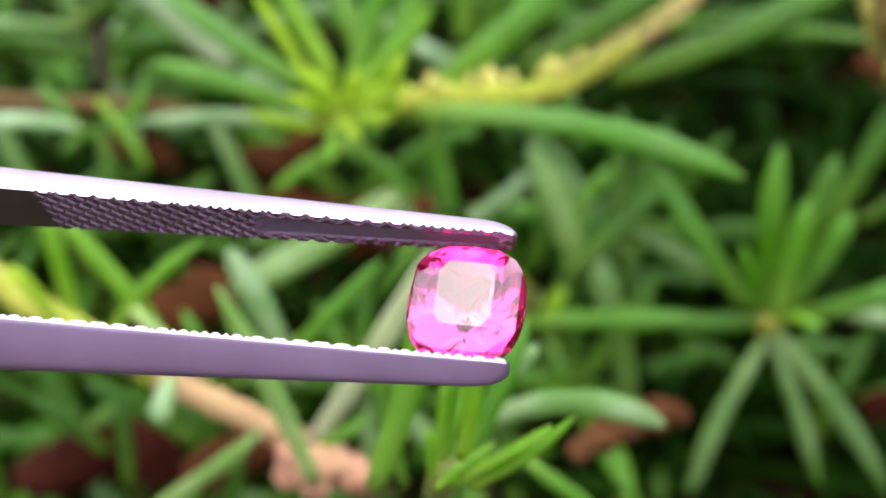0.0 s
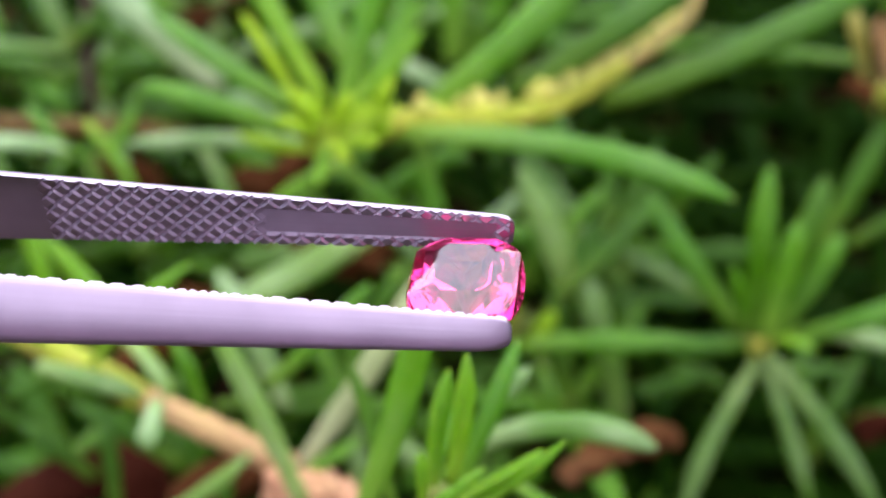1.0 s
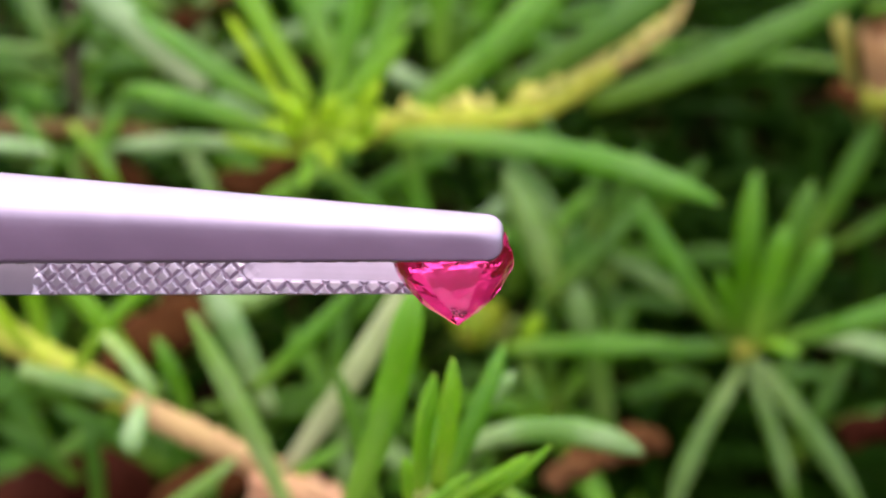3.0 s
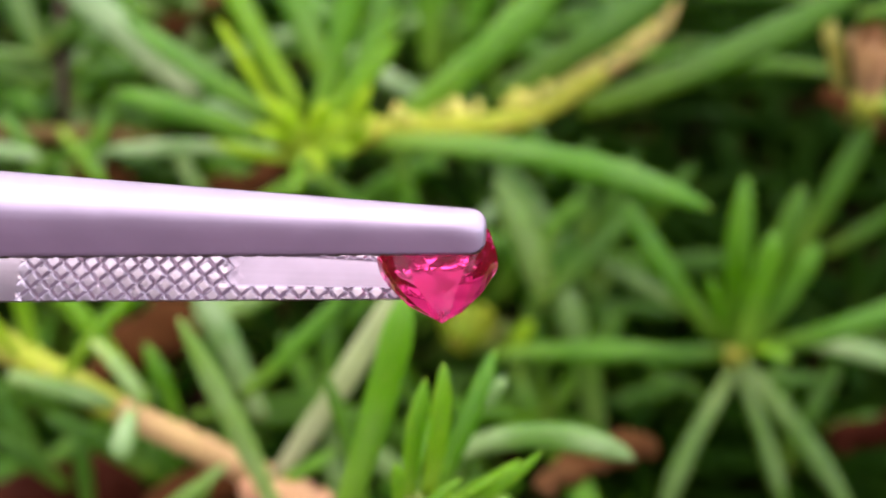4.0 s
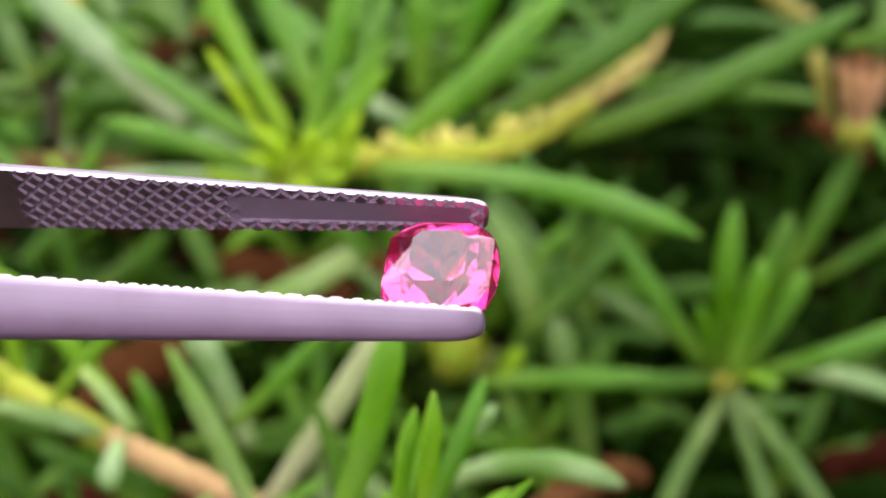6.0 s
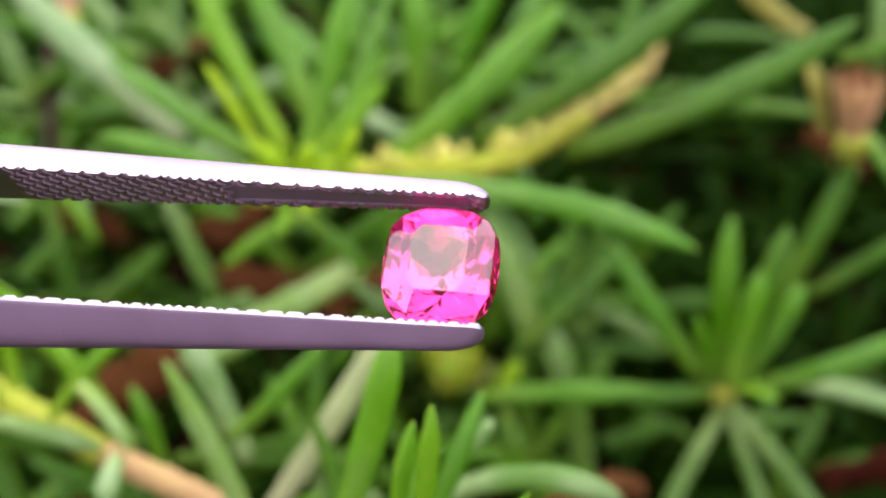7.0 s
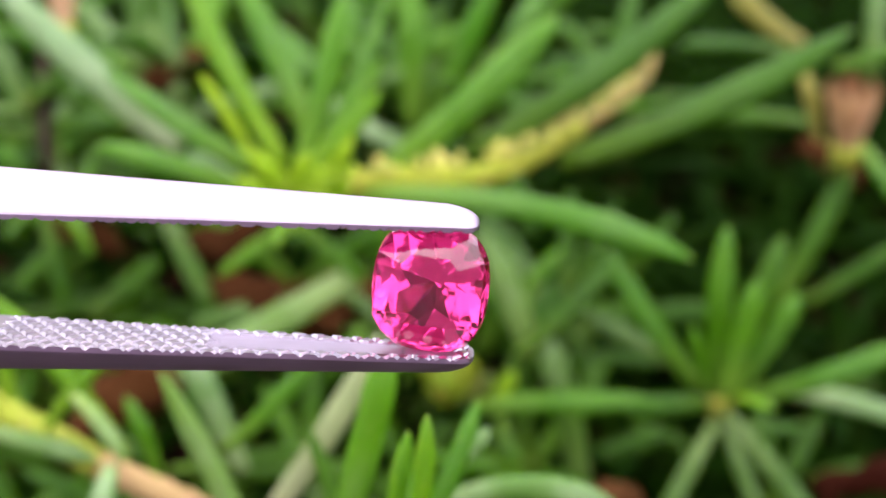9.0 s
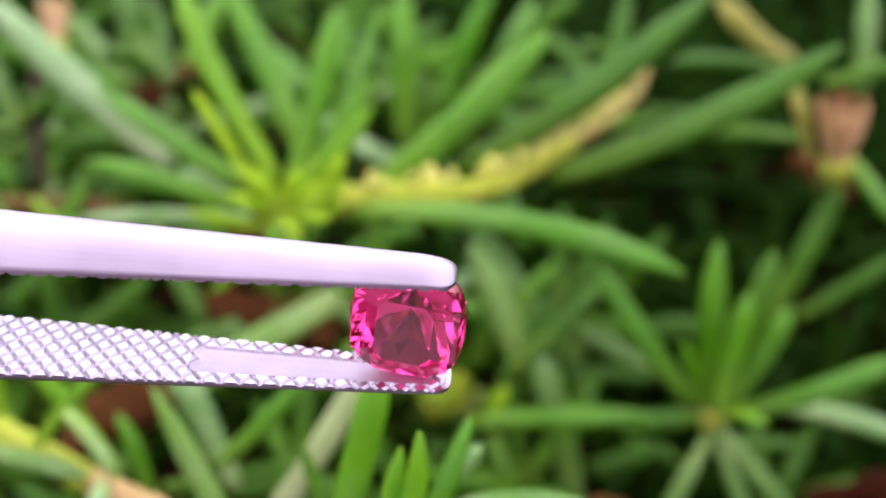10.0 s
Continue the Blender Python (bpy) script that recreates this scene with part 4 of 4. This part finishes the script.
def arm(tweezers, sign):
    """One arm: a bowed steel bar whose back rises to a rounded ridge, and a grip face of fine pyramids with a slot along it."""
    rings = []
    stations = [0, 0.02, 0.06, 0.12, 0.2, 0.32, 0.48, 0.75, 1.1, 1.6, 2.4, 3.5, 5, 7, 9, 12, 15, 18, 21, 24.3, 28, 33, 40, 50, 60, 74.9, 75.2, 90, 105, 118]
    for s in stations:
        w, d, g = arm_width(s), arm_depth(s), arm_gap(s)
        low = min(TOOTH + 0.02, d * 0.5) if s < 75 else 0.0
        hollow = low + (0.30 if 0.5 < s < 75 else 0.0)
        ring = [(-0.35 * w, hollow), (0.35 * w, hollow), (w / 2 - 0.03, low), (w / 2, low + 0.03), (w / 2, low + 0.05)]
        base, blunt = min(low + 0.06, d * 0.8), 0.60 * w / 2
        ring += [(w / 2 * u, base + (d - base) * ridge(w / 2 * u, w / 2, blunt)) for u in (1 - k / 12 for k in range(25))]
        ring += [(-w / 2, low + 0.05), (-w / 2, low + 0.03), (-w / 2 + 0.03, low)]
        rings.append([((TIP - s) * MM, y * MM, sign * (g + z) * MM) for y, z in ring])
    bm = loft(rings)
    bmesh.ops.recalc_face_normals(bm, faces=bm.faces[:])
    bar = part("arm", bm, STEEL, tweezers, "satin steel arm with a rounded back")
    # grip face: diamonds with flat tops between sawn grooves, a hollow along the middle, plain steel behind
    bm = bmesh.new()
    rows = []
    nx, ny = 460, 64
    back = [GRIP + 0.3 + k * 3.0 for k in range(18)]
    for s in [0.02 + (GRIP - 0.02) * i / nx for i in range(nx + 1)] + back:
        w, g = arm_width(s) + 0.01, arm_gap(s)
        row = []
        for j in range(ny + 1):
            y = (j / ny - 0.5) * w
            u, v = s / 1.0 + y / 1.02, s / 1.0 - y / 1.02
            fu, fv = abs((u % 1.0) * 2 - 1), abs((v % 1.0) * 2 - 1)
            h = TOOTH * max(0.0, (max(fu, fv) - 0.64) / 0.36)
            end = min(1.0, max(0.0, (SLOT_TO - 0.3 * (fu + fv) - s) / 0.9), (s - SLOT_FROM) / 0.25)
            end *= min(1.0, max(0.0, (0.30 * w - abs(y)) / (0.05 * w)))
            if end > 0:
                h = max(h * (1 - end), TOOTH * 0.75 * end)
            if s < 0.25:
                h = TOOTH * 0.5
            if s > GRIP - 0.6:
                h += (TOOTH * 0.3 - h) * min(1.0, (s - GRIP + 0.6) / 0.6)
            row.append(bm.verts.new(((TIP - s) * MM, y * MM, sign * (g + h) * MM)))
        low = [bm.verts.new((row[k].co.x, row[k].co.y, sign * (g + TOOTH + 0.1) * MM)) for k in (0, -1)]
        rows.append([low[0], *row, low[1]])
    for i in range(len(rows) - 1):
        for j in range(ny + 2):
            bm.faces.new((rows[i][j], rows[i][j + 1], rows[i + 1][j + 1], rows[i + 1][j]))
    bm.faces.new(rows[0])
    bmesh.ops.recalc_face_normals(bm, faces=bm.faces[:])
    face = part("grip_face", bm, GRIP_STEEL, bar, "cross-hatched steel grip with a slot", smooth=False)
    face.data.materials.append(SLOT_STEEL)
    for p in face.data.polygons:
        s = TIP - p.center.x / MM
        p.material_index = int(SLOT_FROM < s < SLOT_TO - 0.5 and abs(p.center.y / MM) < 0.30 * arm_width(s))


tweezers = thing("tweezers", (0, 0, 0), "satin steel gem tweezers with cross-hatched tips", "tweezers")
arm(tweezers, 1)
arm(tweezers, -1)


def cushion(ang, rx, rz, power):
    c, s = math.cos(ang), math.sin(ang)
    r = (abs(c) ** power + abs(s) ** power) ** (-1 / power)
    return c * r * rx, s * r * rz


def gemstone():
    """Cushion cut: small table, tall brilliant crown, thin girdle, deep pavilion to a point."""
    bm = bmesh.new()

    uneven = random.Random(11)

    def put(ang, scale, depth, power, rough=0.0):
        x, z = cushion(ang, 2.93 * scale, 3.28 * scale, power)
        bm.verts.new(Vector((x, depth * (1 + uneven.uniform(-rough, rough)), z)) * MM)

    def corners(x, z, depth):
        for a in (-1, 1):
            for b in (-1, 1):
                bm.verts.new(Vector((a * x, depth, b * z)) * MM)

    def tier(count, scale, depth, power, off=0.0, rough=0.0):
        for k in range(count):
            put((k + off) * math.tau / count, scale, depth, power, rough)

    # the table, then the outer corners of the broad side, end and corner facets
    corners(1.40, 1.20, -0.80)
    corners(0.95, 1.72, -0.80)
    corners(2.64, 1.62, -0.32)
    corners(1.30, 2.80, -0.22)
    corners(2.20, 2.40, -0.08)
    corners(0.0, 2.96, -0.10)
    tier(32, 1.0, 0.42, 2.7, 0.5)
    tier(32, 1.0, 0.54, 2.7, 0.5)
    tier(24, 0.89, 1.10, 2.6, 0.0, 0.07)
    tier(24, 0.75, 1.66, 2.5, 0.5, 0.05)
    tier(20, 0.58, 2.24, 2.4, 0.0, 0.04)
    tier(16, 0.39, 2.78, 2.3, 0.5, 0.035)
    tier(10, 0.18, 3.26, 2.2, 0.0, 0.015)
    bm.verts.new((0, 3.68 * MM, 0))
    bmesh.ops.convex_hull(bm, input=bm.verts[:])
    bmesh.ops.dissolve_limit(bm, angle_limit=radians(1.0), verts=bm.verts[:], edges=bm.edges[:])
    bmesh.ops.recalc_face_normals(bm, faces=bm.faces[:])
    ob = thing("gemstone", (0, 0, 0), "cushion-cut transparent pink gemstone held in the tweezers", "gemstone")
    for name, top, low in (("crown", -9, 0.43), ("girdle", 0.43, 0.53), ("pavilion", 0.53, 9)):
        piece = bm.copy()
        away = [f for f in piece.faces if not top < f.calc_center_median().y / MM < low]
        bmesh.ops.delete(piece, geom=away, context="FACES")
        piece.transform(Matrix.Rotation(radians(-6), 4, "X") @ Matrix.Rotation(radians(-6), 4, "Z") @ Matrix.Rotation(radians(4), 4, "Y"))
        part(name, piece, PINK, ob, smooth=False)
    bm.free()
    return ob


gem = gemstone()


def motions():
    rows = (
        (0.0, pose(-0.00091, 0.03408, 0.09671, -75.13, 2.57, -2.98)),
        (0.5, pose(-0.00077, 0.03523, 0.09721, -82.88, 2.16, -2.55)),
        (1.0, pose(-0.00046, 0.03614, 0.09759, -94.43, 1.64, -2.43)),
        (1.5, pose(-0.00070, 0.03678, 0.09813, -104.96, 1.00, -1.74)),
        (2.0, pose(-0.00046, 0.03690, 0.09814, -116.76, 0.83, -1.97)),
        (2.5, pose(-0.00052, 0.03745, 0.09850, -133.14, 0.69, -2.02)),
        (2.7, pose(-0.00025, 0.03731, 0.09833, -143.98, 0.77, -2.25)),
        (3.8, pose(-0.00081, 0.03759, 0.09828, -166.12, 0.39, -2.47)),
        (4.0, pose(-0.00069, 0.03767, 0.09829, -161.09, 0.23, -2.40)),
        (4.5, pose(-0.00053, 0.03758, 0.09822, -145.24, -0.12, -2.31)),
        (5.0, pose(-0.00020, 0.03800, 0.09857, -120.50, 0.18, -2.92)),
        (5.5, pose(-0.00027, 0.03767, 0.09829, -107.37, 0.43, -3.29)),
        (5.7, pose(-0.00013, 0.03809, 0.09865, -99.33, 0.11, -2.93)),
        (6.8, pose(-0.00002, 0.03848, 0.09903, -69.94, 0.10, -3.05)),
        (7.0, pose(0.00004, 0.03885, 0.09936, -66.85, 0.29, -3.28)),
        (7.5, pose(-0.00007, 0.03912, 0.09968, -59.00, 0.15, -3.21)),
        (8.0, pose(0.00019, 0.03940, 0.09984, -47.01, -0.08, -3.04)),
        (8.5, pose(0.00003, 0.03906, 0.09953, -44.14, -0.21, -3.08)),
        (9.0, pose(-0.00026, 0.03831, 0.09886, -32.48, 0.20, -3.48)),
        (9.5, pose(-0.00033, 0.03798, 0.09849, -24.04, 0.49, -4.15)),
        (10.0, pose(-0.00101, 0.03752, 0.09819, -10.58, 0.97, -4.81)),
    )
    walk(tweezers, rows)
    walk(gem, rows)


motions()
